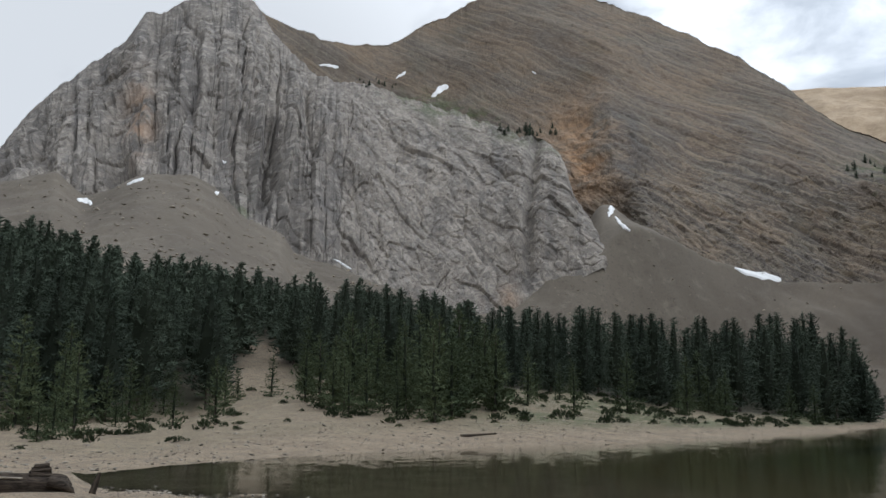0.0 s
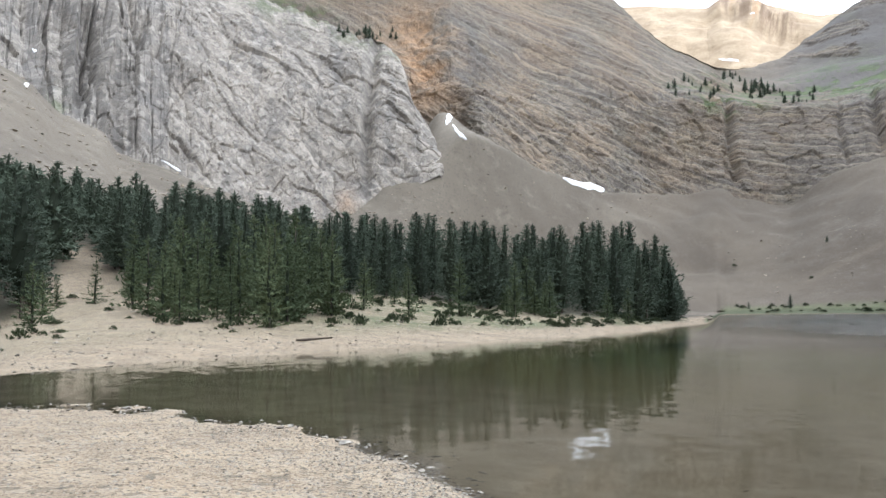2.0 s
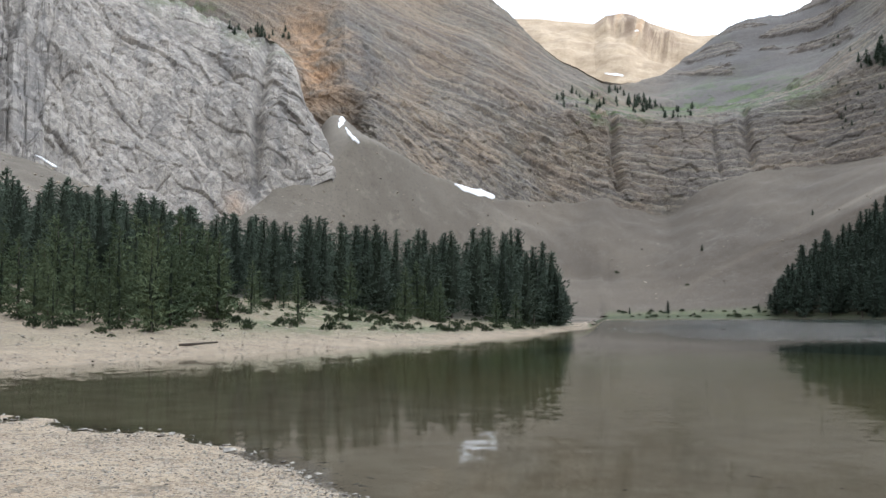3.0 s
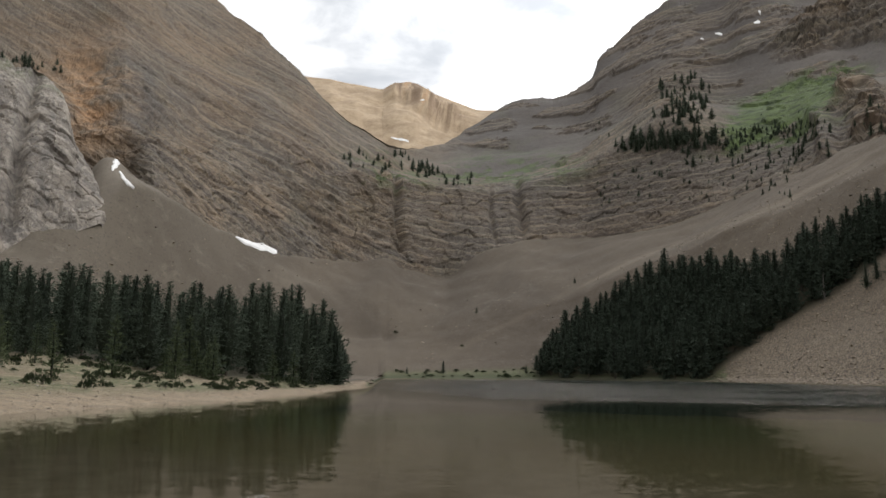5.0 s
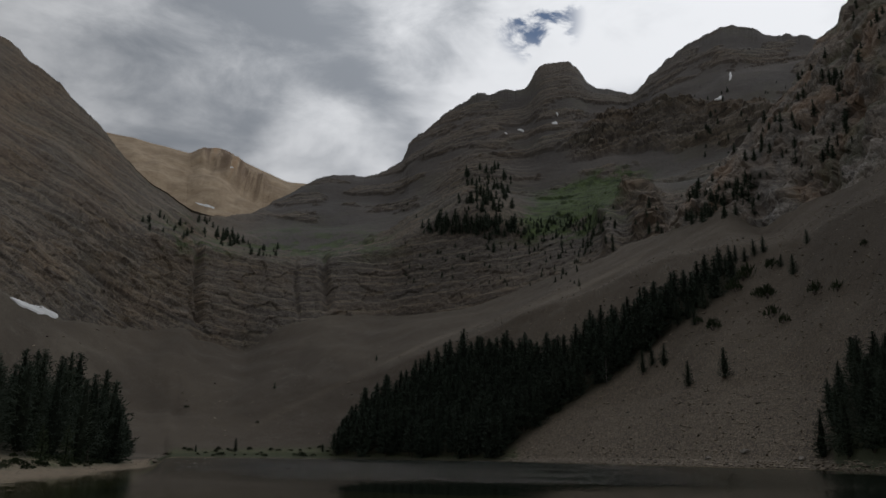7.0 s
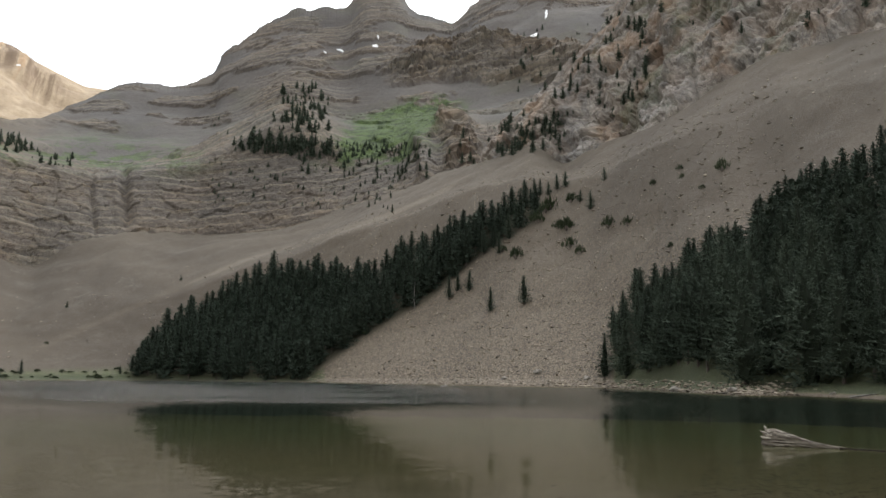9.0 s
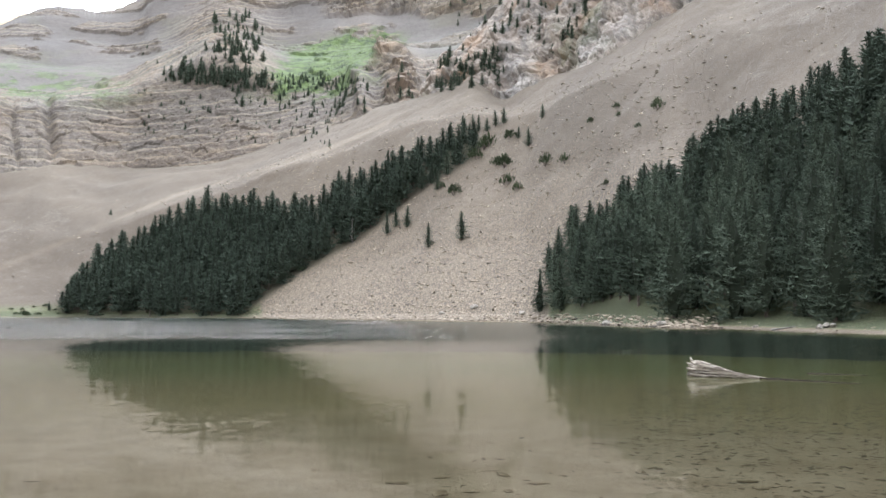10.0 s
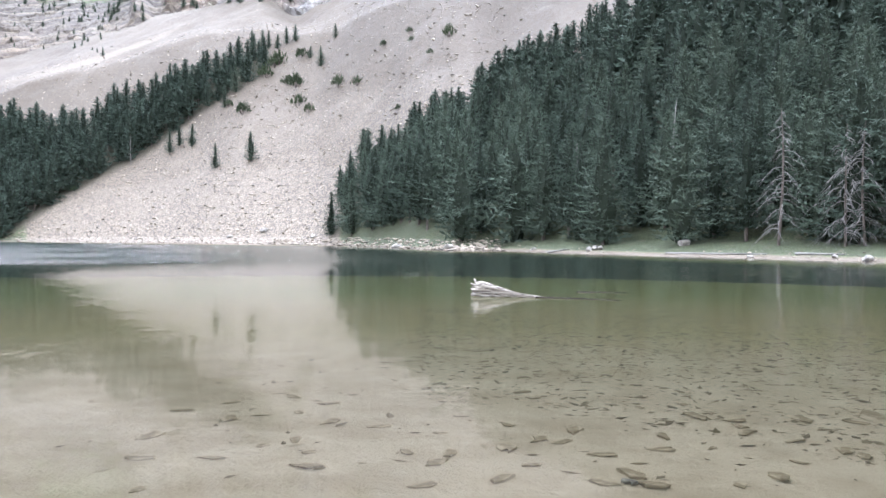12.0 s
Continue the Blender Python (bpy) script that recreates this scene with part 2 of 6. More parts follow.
def limestone_material():
    m, n = material("limestone")
    p = where(n)
    lat, up = n.attr("lat").outputs["Fac"], n.attr("up").outputs["Fac"]
    face = n.add("ShaderNodeCombineXYZ", {0: lat, 1: up, 2: 0.0}).outputs[0]
    side = n.attr("fluted").outputs["Fac"]
    streak = n.add("ShaderNodeCombineXYZ", {0: lat, 1: n.math("MULTIPLY", up, 0.075), 2: 0.0}).outputs[0]
    slant = n.add("ShaderNodeCombineXYZ", {0: n.math("ADD", lat, n.math("MULTIPLY", up, 0.8)), 1: n.math("MULTIPLY", n.math("SUBTRACT", up, n.math("MULTIPLY", lat, 0.6)), 0.35), 2: 3.0}).outputs[0]
    f1, f2 = n.noise(streak, 0.045, 3.0, 0.5, 0.25), n.noise(streak, 0.15, 2.0, 0.5, 0.2)
    s1, s2 = n.noise(slant, 0.03, 3.0, 0.55, 0.2), n.noise(slant, 0.09, 3.0, 0.55, 0.2)
    i1, i2 = n.noise(face, 0.05, 5.0, 0.6, 0.4), n.noise(face, 0.17, 4.0, 0.6, 0.3)
    tall = n.math("MAXIMUM", crack(n, f1, 0.026), n.math("MULTIPLY", crack(n, f2, 0.030), 0.7))
    tall = n.math("MULTIPLY", tall, n.step(n.noise(face, 0.02, 4.0, 0.6), 0.32, 0.50))
    broken = n.math("MAXIMUM", crack(n, s1, 0.022), n.math("MULTIPLY", crack(n, s2, 0.022), 0.45))
    lines = n.math("ADD", n.math("MULTIPLY", tall, side), n.math("MULTIPLY", broken, n.math("MULTIPLY", n.math("SUBTRACT", 1.0, side), 0.32)), clamp=True)
    lines = n.math("MAXIMUM", lines, n.math("MULTIPLY", crack(n, i2, 0.014), 0.35))
    blotch = n.noise(face, 0.013, 5.0, 0.6, 0.3)
    grain = n.noise(face, 0.16, 7.0, 0.68, 0.2)
    fine = n.noise(face, 0.6, 5.0, 0.7)
    c = n.mix(n.step(n.math("ADD", n.math("MULTIPLY", blotch, 0.5), n.math("MULTIPLY", n.noise(streak, 0.06, 5.0, 0.62, 0.2), 0.5)), 0.38, 0.62), (0.165, 0.152, 0.131), (0.30, 0.279, 0.243))
    c = n.mix(n.math("MULTIPLY", n.math("MULTIPLY", n.step(n.noise(streak, 0.022, 4.0, 0.6, 0.2), 0.50, 0.36), 0.6), side), c, (0.095, 0.087, 0.078))
    clean = n.math("MAXIMUM", n.math("MULTIPLY", n.math("SUBTRACT", 1.0, side), 0.72), n.attr("pale").outputs["Fac"])
    c = n.mix(clean, c, n.mix(n.step(blotch, 0.36, 0.64), (0.265, 0.242, 0.205), (0.39, 0.358, 0.306)))
    c = n.mix(n.math("MULTIPLY", n.attr("pale").outputs["Fac"], 0.75), c, (0.54, 0.54, 0.53))
    c = n.mix(n.math("MULTIPLY", n.step(i1, 0.46, 0.34), 0.45), c, (0.17, 0.168, 0.165))
    c = n.mix(n.math("MULTIPLY", n.step(grain, 0.545, 0.60), 0.4), c, (0.42, 0.395, 0.345))
    c = n.mix(n.math("MULTIPLY", n.step(grain, 0.445, 0.40), 0.5), c, (0.12, 0.113, 0.105))
    c = n.mix(n.math("MULTIPLY", n.step(fine, 0.46, 0.40), 0.55), c, (0.12, 0.112, 0.102))
    c = n.mix(n.math("MULTIPLY", crack(n, n.noise(slant, 0.22, 3.0, 0.6, 0.3), 0.035), 0.35), c, (0.10, 0.093, 0.085))
    c = n.mix(n.math("MULTIPLY", lines, 0.68), c, (0.060, 0.056, 0.052))
    bent = n.add("ShaderNodeVectorMath", {0: streak, 1: n.scaled(n.add("ShaderNodeTexNoise", {"Vector": face, "Scale": 0.08, "Detail": 3.0}).outputs["Color"], (2.5, 1.0, 0.0))}).outputs[0]
    slab_tone = blocks_of(n, bent, 0.16)
    chip = blocks_of(n, face, 0.42)
    grit = n.noise(face, 1.7, 3.0, 0.7)
    c = n.mix(n.math("MULTIPLY", n.step(grit, 0.45, 0.36), 0.5), c, (0.13, 0.122, 0.11))
    c = n.mix(n.math("MULTIPLY", n.step(grit, 0.56, 0.64), 0.4), c, (0.44, 0.41, 0.355))
    wedge = blocks_of(n, n.add("ShaderNodeVectorMath", {0: slant, 1: n.scaled(n.add("ShaderNodeTexNoise", {"Vector": face, "Scale": 0.10, "Detail": 4.0}).outputs["Color"], (4.0, 2.0, 0.0))}).outputs[0], 0.22)
    bare = n.math("SUBTRACT", 1.0, side)
    c = n.mix(n.math("MULTIPLY", n.math("MULTIPLY", n.step(wedge, 0.30, 0.0), 0.4), bare), c, (0.15, 0.142, 0.13))
    c = n.mix(n.math("MULTIPLY", n.math("MULTIPLY", n.step(wedge, 0.70, 1.0), 0.5), bare), c, (0.42, 0.388, 0.335))
    c = n.mix(n.math("MULTIPLY", n.step(slab_tone, 0.45, 0.0), 0.42), c, (0.15, 0.145, 0.138))
    c = n.mix(n.math("MULTIPLY", n.step(chip, 0.35, 0.0), 0.5), c, (0.12, 0.115, 0.11))
    c = n.mix(n.math("MULTIPLY", n.step(chip, 0.72, 1.0), 0.4), c, (0.45, 0.43, 0.385))
    ochre = n.math("MULTIPLY", n.attr("ochre").outputs["Fac"], n.step(n.noise(p, 0.05, 5.0, 0.65), 0.38, 0.6))
    c = n.mix(n.math("MULTIPLY", ochre, 0.8), c, (0.36, 0.245, 0.155))
    moss = n.math("MULTIPLY", n.attr("grass").outputs["Fac"], n.step(n.noise(p, 0.06, 5.0, 0.7), 0.42, 0.58))
    c = n.mix(n.math("MULTIPLY", moss, 0.8), c, (0.10, 0.125, 0.06))
    c = n.mix(1.0, c, (0.985, 0.945, 0.935), "MULTIPLY")
    h = n.math("ADD", n.math("MULTIPLY", grain, 1.0), n.math("MULTIPLY", fine, 0.45))
    h = n.math("ADD", h, n.math("ADD", n.math("MULTIPLY", slab_tone, 0.5), n.math("ADD", n.math("MULTIPLY", chip, 0.45), n.math("MULTIPLY", n.math("MULTIPLY", wedge, bare), 0.6))))
    finish(n, c, 0.93, n.math("SUBTRACT", h, n.math("MULTIPLY", lines, 0.6)), 1.15, 1.0)
    return m


def slab_material(name="layered_rock"):
    m, n = material(name)
    p = where(n)
    s = n.attr("strata").outputs["Fac"]
    lat = n.attr("lat").outputs["Fac"]
    face = n.add("ShaderNodeCombineXYZ", {0: lat, 1: n.attr("up").outputs["Fac"], 2: 0.0}).outputs[0]
    hard = n.attr("rocky").outputs["Fac"]
    upper = n.attr("upper").outputs["Fac"]
    shift = n.noise(face, 0.016, 2.0, 0.5)
    s2 = n.math("ADD", s, n.math("MULTIPLY", shift, 9.0))
    v = n.add("ShaderNodeCombineXYZ", {0: n.math("MULTIPLY", lat, 0.09), 1: s2, 2: 0.0}).outputs[0]
    wide = n.noise(v, 0.035, 2.0, 0.5)
    bands = n.noise(v, 0.14, 2.0, 0.5)
    grain = n.noise(face, 0.2, 7.0, 0.68)
    fine = n.noise(face, 0.7, 4.0, 0.7)
    tone = n.math("ADD", n.math("MULTIPLY", wide, n.math("MULTIPLY", hard, 0.7)), n.math("MULTIPLY", n.noise(p, 0.012, 5.0, 0.6), n.math("SUBTRACT", 1.0, n.math("MULTIPLY", hard, 0.7))))
    c = n.mix(n.step(tone, 0.36, 0.64), (0.118, 0.092, 0.067), (0.180, 0.143, 0.106))
    # grey slopes of the valley's head, with distance haze put into the colour
    c = n.mix(upper, c, n.mix(n.step(n.noise(face, 0.01, 5.0, 0.6), 0.35, 0.65), (0.080, 0.071, 0.066), (0.112, 0.099, 0.091)))
    c = n.mix(n.math("MULTIPLY", n.step(n.noise(v, 0.05, 2.0, 0.5), 0.47, 0.40), n.math("ADD", 0.06, n.math("MULTIPLY", hard, 0.4))), c, (0.070, 0.063, 0.057))
    c = n.mix(n.math("MULTIPLY", n.step(n.noise(face, 0.018, 6.0, 0.68, 0.3), 0.54, 0.60), 0.30), c, (0.098, 0.096, 0.062))
    thick = n.noise(n.add("ShaderNodeCombineXYZ", {0: n.math("MULTIPLY", lat, 0.05), 1: s2, 2: 9.0}).outputs[0], 0.055, 3.0, 0.5)
    c = n.mix(n.math("MULTIPLY", n.math("MULTIPLY", n.step(thick, 0.50, 0.40), 0.75), hard), c, (0.074, 0.064, 0.056))
    c = n.mix(n.math("MULTIPLY", n.math("MULTIPLY", n.step(thick, 0.54, 0.64), 0.5), hard), c, (0.225, 0.184, 0.138))
    # beds of nine metres: pale ledge, undercut shade painted dark, broken off here and there
    k = n.math("FRACT", n.math("DIVIDE", s2, 9.0))
    k2 = n.math("FRACT", n.math("DIVIDE", n.math("ADD", s2, n.math("MULTIPLY", grain, 2.0)), 3.7))
    here = n.math("MULTIPLY", n.step(n.noise(n.add("ShaderNodeCombineXYZ", {0: n.math("MULTIPLY", lat, 0.3), 1: s2, 2: 5.0}).outputs[0], 0.045, 5.0, 0.64), 0.37, 0.52), hard)
    here2 = n.math("MULTIPLY", n.step(n.noise(face, 0.085, 5.0, 0.62), 0.44, 0.58), hard)
    c = n.mix(n.math("MULTIPLY", n.math("MULTIPLY", n.step(k, 0.62, 0.82), here), 0.75), c, (0.265, 0.222, 0.168))
    c = n.mix(n.math("MULTIPLY", n.math("MULTIPLY", n.step(k, 0.22, 0.04), here), 0.65), c, (0.058, 0.051, 0.045))
    c = n.mix(n.math("MULTIPLY", n.math("MULTIPLY", n.step(k2, 0.66, 0.86), here2), 0.6), c, (0.225, 0.188, 0.145))
    c = n.mix(n.math("MULTIPLY", n.math("MULTIPLY", n.step(k2, 0.24, 0.04), here2), 0.38), c, (0.056, 0.049, 0.043))
    c = n.mix(n.math("MULTIPLY", n.math("MULTIPLY", n.step(bands, 0.46, 0.42), 0.4), hard), c, (0.066, 0.057, 0.050))
    c = n.mix(n.math("MULTIPLY", n.step(grain, 0.44, 0.40), 0.35), c, (0.060, 0.052, 0.045))
    c = n.mix(n.math("MULTIPLY", n.math("MULTIPLY", n.step(grain, 0.555, 0.60), 0.3), n.math("ADD", 0.35, hard)), c, (0.21, 0.182, 0.150))
    bed_v = n.add("ShaderNodeCombineXYZ", {0: n.math("MULTIPLY", lat, 0.55), 1: s2, 2: n.math("MULTIPLY", lat, 0.02)}).outputs[0]
    bed_tone, bed_small = blocks_of(n, bed_v, 0.26), blocks_of(n, bed_v, 0.62)
    c = n.mix(n.math("MULTIPLY", n.math("MULTIPLY", n.step(bed_tone, 0.45, 0.05), 0.4), hard), c, (0.075, 0.066, 0.057))
    c = n.mix(n.math("MULTIPLY", n.math("MULTIPLY", n.step(bed_small, 0.30, 0.0), 0.4), hard), c, (0.066, 0.058, 0.050))
    c = n.mix(n.math("MULTIPLY", n.math("MULTIPLY", n.step(bed_small, 0.72, 1.0), 0.5), hard), c, (0.23, 0.196, 0.155))
    chip = blocks_of(n, face, 0.5)
    grit = n.noise(face, 1.5, 3.0, 0.7)
    c = n.mix(n.math("MULTIPLY", n.step(grit, 0.44, 0.36), n.math("ADD", 0.15, n.math("MULTIPLY", hard, 0.45))), c, (0.052, 0.046, 0.040))
    c = n.mix(n.math("MULTIPLY", n.step(grit, 0.56, 0.64), n.math("ADD", 0.10, n.math("MULTIPLY", hard, 0.35))), c, (0.23, 0.195, 0.155))
    c = n.mix(n.math("MULTIPLY", n.step(chip, 0.25, 0.0), 0.25), c, (0.070, 0.061, 0.052))
    wash = n.attr("wash").outputs["Fac"]
    c = n.mix(n.math("MULTIPLY", n.math("MULTIPLY", wash, n.step(n.noise(p, 0.04, 5.0, 0.65), 0.30, 0.52)), 0.8), c, n.mix(n.step(grain, 0.4, 0.6), (0.052, 0.050, 0.050), (0.085, 0.079, 0.074)))
    ochre = n.math("MULTIPLY", n.attr("ochre").outputs["Fac"], n.step(n.noise(p, 0.05, 5.0, 0.65), 0.30, 0.55))
    c = n.mix(n.math("MULTIPLY", ochre, 0.9), c, n.mix(n.step(grain, 0.4, 0.6), (0.20, 0.120, 0.066), (0.35, 0.222, 0.122)))
    g = n.math("MULTIPLY", n.attr("grass").outputs["Fac"], n.step(n.noise(p, 0.035, 7.0, 0.72), 0.47, 0.53), clamp=True)
    g = n.math("MAXIMUM", g, n.step(n.math("ADD", n.attr("grass").outputs["Fac"], n.math("MULTIPLY", n.noise(p, 0.06, 6.0, 0.7), 0.8)), 1.25, 1.75))
    warm = n.mix(n.step(n.noise(face, 0.014, 5.0, 0.65), 0.40, 0.60), (0.98, 0.99, 1.0), (1.08, 1.0, 0.91))
    c = n.mix(n.math("SUBTRACT", 1.0, n.math("MULTIPLY", upper, 0.7)), c, n.mix(1.0, c, warm, "MULTIPLY"))
    c = n.mix(n.math("MULTIPLY", g, 0.92), c, n.mix(n.step(n.noise(p, 0.09, 6.0, 0.72), 0.34, 0.62), (0.026, 0.044, 0.015), (0.080, 0.122, 0.032)))
    h = n.math("ADD", n.math("MULTIPLY", grain, 0.4), n.math("MULTIPLY", fine, 0.2))
    ledges = n.math("ADD", n.math("MULTIPLY", n.math("MULTIPLY", k, here), 1.5), n.math("MULTIPLY", n.math("MULTIPLY", k2, here2), 0.8))
    h = n.math("ADD", h, n.math("MULTIPLY", n.math("ADD", ledges, n.math("ADD", n.math("MULTIPLY", bed_tone, 0.35), n.math("MULTIPLY", bed_small, 0.35))), hard))
    finish(n, c, 0.94, n.math("ADD", h, n.math("MULTIPLY", chip, 0.10)), 1.3, 1.0)
    return m


def far_ridge_material():
    m, n = material("painted_sunlit_ridge")
    p = where(n)
    grain = n.noise(p, 0.02, 7.0, 0.65)
    fine = n.noise(p, 0.14, 4.0, 0.65)
    rock = n.attr("rocky").outputs["Fac"]
    gullies = n.noise(n.add("ShaderNodeCombineXYZ", {0: n.attr("lat").outputs["Fac"], 1: n.math("MULTIPLY", n.attr("up").outputs["Fac"], 0.12), 2: 0.0}).outputs[0], 0.045, 4.0, 0.6)
    # warm pale tones carry the ridge's sunlight in the base colour
    c = n.mix(n.step(grain, 0.35, 0.65), (0.33, 0.245, 0.158), (0.45, 0.345, 0.232))
    c = n.mix(n.math("MULTIPLY", n.step(fine, 0.46, 0.36), 0.4), c, (0.23, 0.165, 0.105))
    c = n.mix(n.math("MULTIPLY", rock, n.step(gullies, 0.56, 0.44)), c, (0.20, 0.135, 0.085))
    c = n.mix(n.math("MULTIPLY", rock, n.step(gullies, 0.54, 0.66)), c, (0.42, 0.28, 0.165))
    finish(n, c, 0.95, grain, 7.0, 0.7)
    return m


def ground_material():
    m, n = material("gravel_scree_ground")
    p = where(n)
    flow = n.attr("flow").outputs["Fac"]
    mid = n.noise(p, 0.06, 6.0, 0.62)
    grain = n.noise(p, 0.9, 6.0, 0.7)
    fine = n.noise(p, 14.0, 4.0, 0.7)
    # loose scree
    c = n.mix(n.step(flow, -0.9, 0.9), (0.076, 0.060, 0.044), (0.105, 0.084, 0.062))
    lime = n.attr("lime").outputs["Fac"]
    c = n.mix(lime, c, n.mix(n.step(flow, -0.9, 0.9), (0.108, 0.091, 0.071), (0.148, 0.127, 0.101)))
    c = n.mix(n.math("MULTIPLY", n.math("MULTIPLY", n.step(n.noise(p, 0.10, 6.0, 0.68), 0.54, 0.66), 0.55), lime), c, (0.205, 0.18, 0.148))
    c = n.mix(n.math("MULTIPLY", n.step(flow, 1.0, 1.7), 0.7), c, (0.170, 0.142, 0.110))
    c = n.mix(n.math("MULTIPLY", n.step(mid, 0.55, 0.70), 0.5), c, (0.130, 0.112, 0.092))
    c = n.mix(n.math("MULTIPLY", n.step(grain, 0.46, 0.34), 0.45), c, (0.13, 0.115, 0.10))
    coarse = n.noise(p, 0.28, 6.0, 0.7)
    c = n.mix(n.math("MULTIPLY", n.step(coarse, 0.54, 0.66), 0.25), c, (0.145, 0.125, 0.103))
    c = n.mix(n.math("MULTIPLY", n.step(coarse, 0.46, 0.34), 0.35), c, (0.085, 0.072, 0.059))
    rock_v = blocks_of(n, p, 1.1)
    c = n.mix(n.math("MULTIPLY", n.math("MULTIPLY", n.step(rock_v, 0.90, 0.95), 0.3), n.step(n.noise(p, 0.03, 5.0, 0.65), 0.50, 0.66)), c, (0.24, 0.208, 0.172))
    c = n.mix(n.math("MULTIPLY", n.step(rock_v, 0.10, 0.05), 0.4), c, (0.07, 0.06, 0.05))
    rubble = n.attr("rubble").outputs["Fac"]
    broken, small_broken = blocks_of(n, p, 1.5), blocks_of(n, p, 3.4)
    c = n.mix(n.math("MULTIPLY", n.math("MULTIPLY", n.step(broken, 0.45, 0.9), 0.7), rubble), c, (0.235, 0.194, 0.146))
    c = n.mix(n.math("MULTIPLY", n.math("MULTIPLY", n.step(small_broken, 0.68, 0.9), 0.8), rubble), c, (0.33, 0.275, 0.21))
    c = n.mix(n.math("MULTIPLY", n.math("MULTIPLY", n.step(small_broken, 0.34, 0.12), 0.6), rubble), c, (0.075, 0.061, 0.047))
    speck = n.noise(p, 3.2, 6.0, 0.72)
    c = n.mix(n.math("MULTIPLY", n.step(speck, 0.54, 0.68), 0.40), c, (0.165, 0.142, 0.116))
    c = n.mix(n.math("MULTIPLY", n.step(speck, 0.46, 0.34), 0.4), c, (0.075, 0.064, 0.053))
    c = n.mix(1.0, c, (1.01, 0.99, 0.95), "MULTIPLY")
    # pale gravel of the beach
    peb = n.add("ShaderNodeTexVoronoi", {"Vector": p, "Scale": 26.0}).outputs["Color"]
    peb = n.add("ShaderNodeSeparateColor", {0: peb}).outputs[0]
    beach = n.mix(n.step(n.noise(p, 0.5, 6.0, 0.65), 0.35, 0.65), (0.186, 0.136, 0.086), (0.306, 0.233, 0.152))
    beach = n.mix(n.math("MULTIPLY", n.step(n.noise(p, 0.9, 6.0, 0.7), 0.50, 0.68), 0.55), beach, (0.29, 0.205, 0.125))
    beach = n.mix(n.math("MULTIPLY", n.math("POWER", peb, 1.6), 0.5), beach, (0.49, 0.412, 0.31))
    beach = n.mix(n.math("MULTIPLY", n.step(peb, 0.24, 0.10), 0.75), beach, (0.075, 0.062, 0.048))
    tuft = blocks_of(n, p, 5.0)
    beach = n.mix(n.math("MULTIPLY", n.step(tuft, 0.80, 0.95), 0.2), beach, (0.42, 0.385, 0.325))
    beach = n.mix(n.math("MULTIPLY", n.step(tuft, 0.09, 0.03), 0.6), beach, (0.085, 0.072, 0.055))
    c = n.mix(n.attr("beach").outputs["Fac"], c, beach)
    # grass
    g = n.math("MULTIPLY", n.attr("grass").outputs["Fac"], n.step(n.noise(p, 0.8, 7.0, 0.75), 0.36, 0.52), clamp=True)
    turf = n.step(n.noise(p, 3.5, 6.0, 0.75), 0.35, 0.65)
    lush = n.step(n.attr("grass").outputs["Fac"], 1.1, 1.6)
    g = n.math("MAXIMUM", g, n.math("MULTIPLY", lush, n.math("ADD", 0.35, n.math("MULTIPLY", n.step(n.noise(p, 0.5, 6.0, 0.7), 0.38, 0.55), 0.45))))
    g = n.math("MULTIPLY", g, n.math("ADD", 0.85, n.math("MULTIPLY", lush, 0.1)))
    c = n.mix(g, c, n.mix(lush, n.mix(turf, (0.050, 0.062, 0.024), (0.150, 0.165, 0.078)), n.mix(turf, (0.022, 0.032, 0.012), (0.080, 0.094, 0.038))))
    # needles under the trees
    wood = n.math("MULTIPLY", n.attr("wood").outputs["Fac"], n.math("MULTIPLY", n.step(n.noise(p, 0.25, 5.0, 0.7), 0.30, 0.46), n.math("SUBTRACT", 1.0, n.math("MULTIPLY", lush, 0.8))), clamp=True)
    c = n.mix(wood, c, n.mix(grain, (0.028, 0.025, 0.016), (0.07, 0.064, 0.034)))
    # lake bed: pale sand; with depth the water's murk is put into its colour
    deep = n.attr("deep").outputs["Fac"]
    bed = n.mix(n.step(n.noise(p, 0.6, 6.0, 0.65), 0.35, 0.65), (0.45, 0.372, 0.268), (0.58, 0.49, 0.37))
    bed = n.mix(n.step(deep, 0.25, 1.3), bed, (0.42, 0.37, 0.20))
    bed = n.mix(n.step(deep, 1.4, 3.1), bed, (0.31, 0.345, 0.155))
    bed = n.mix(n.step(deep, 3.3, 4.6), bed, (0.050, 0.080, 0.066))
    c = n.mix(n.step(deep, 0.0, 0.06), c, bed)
    h = n.math("ADD", n.math("MULTIPLY", grain, 0.3), n.math("MULTIPLY", fine, 0.06))
    finish(n, c, 0.92, n.math("ADD", h, n.math("ADD", n.math("MULTIPLY", peb, 0.04), n.math("MULTIPLY", n.math("MULTIPLY", broken, rubble), 0.10))), 0.6, 0.9)
    return m


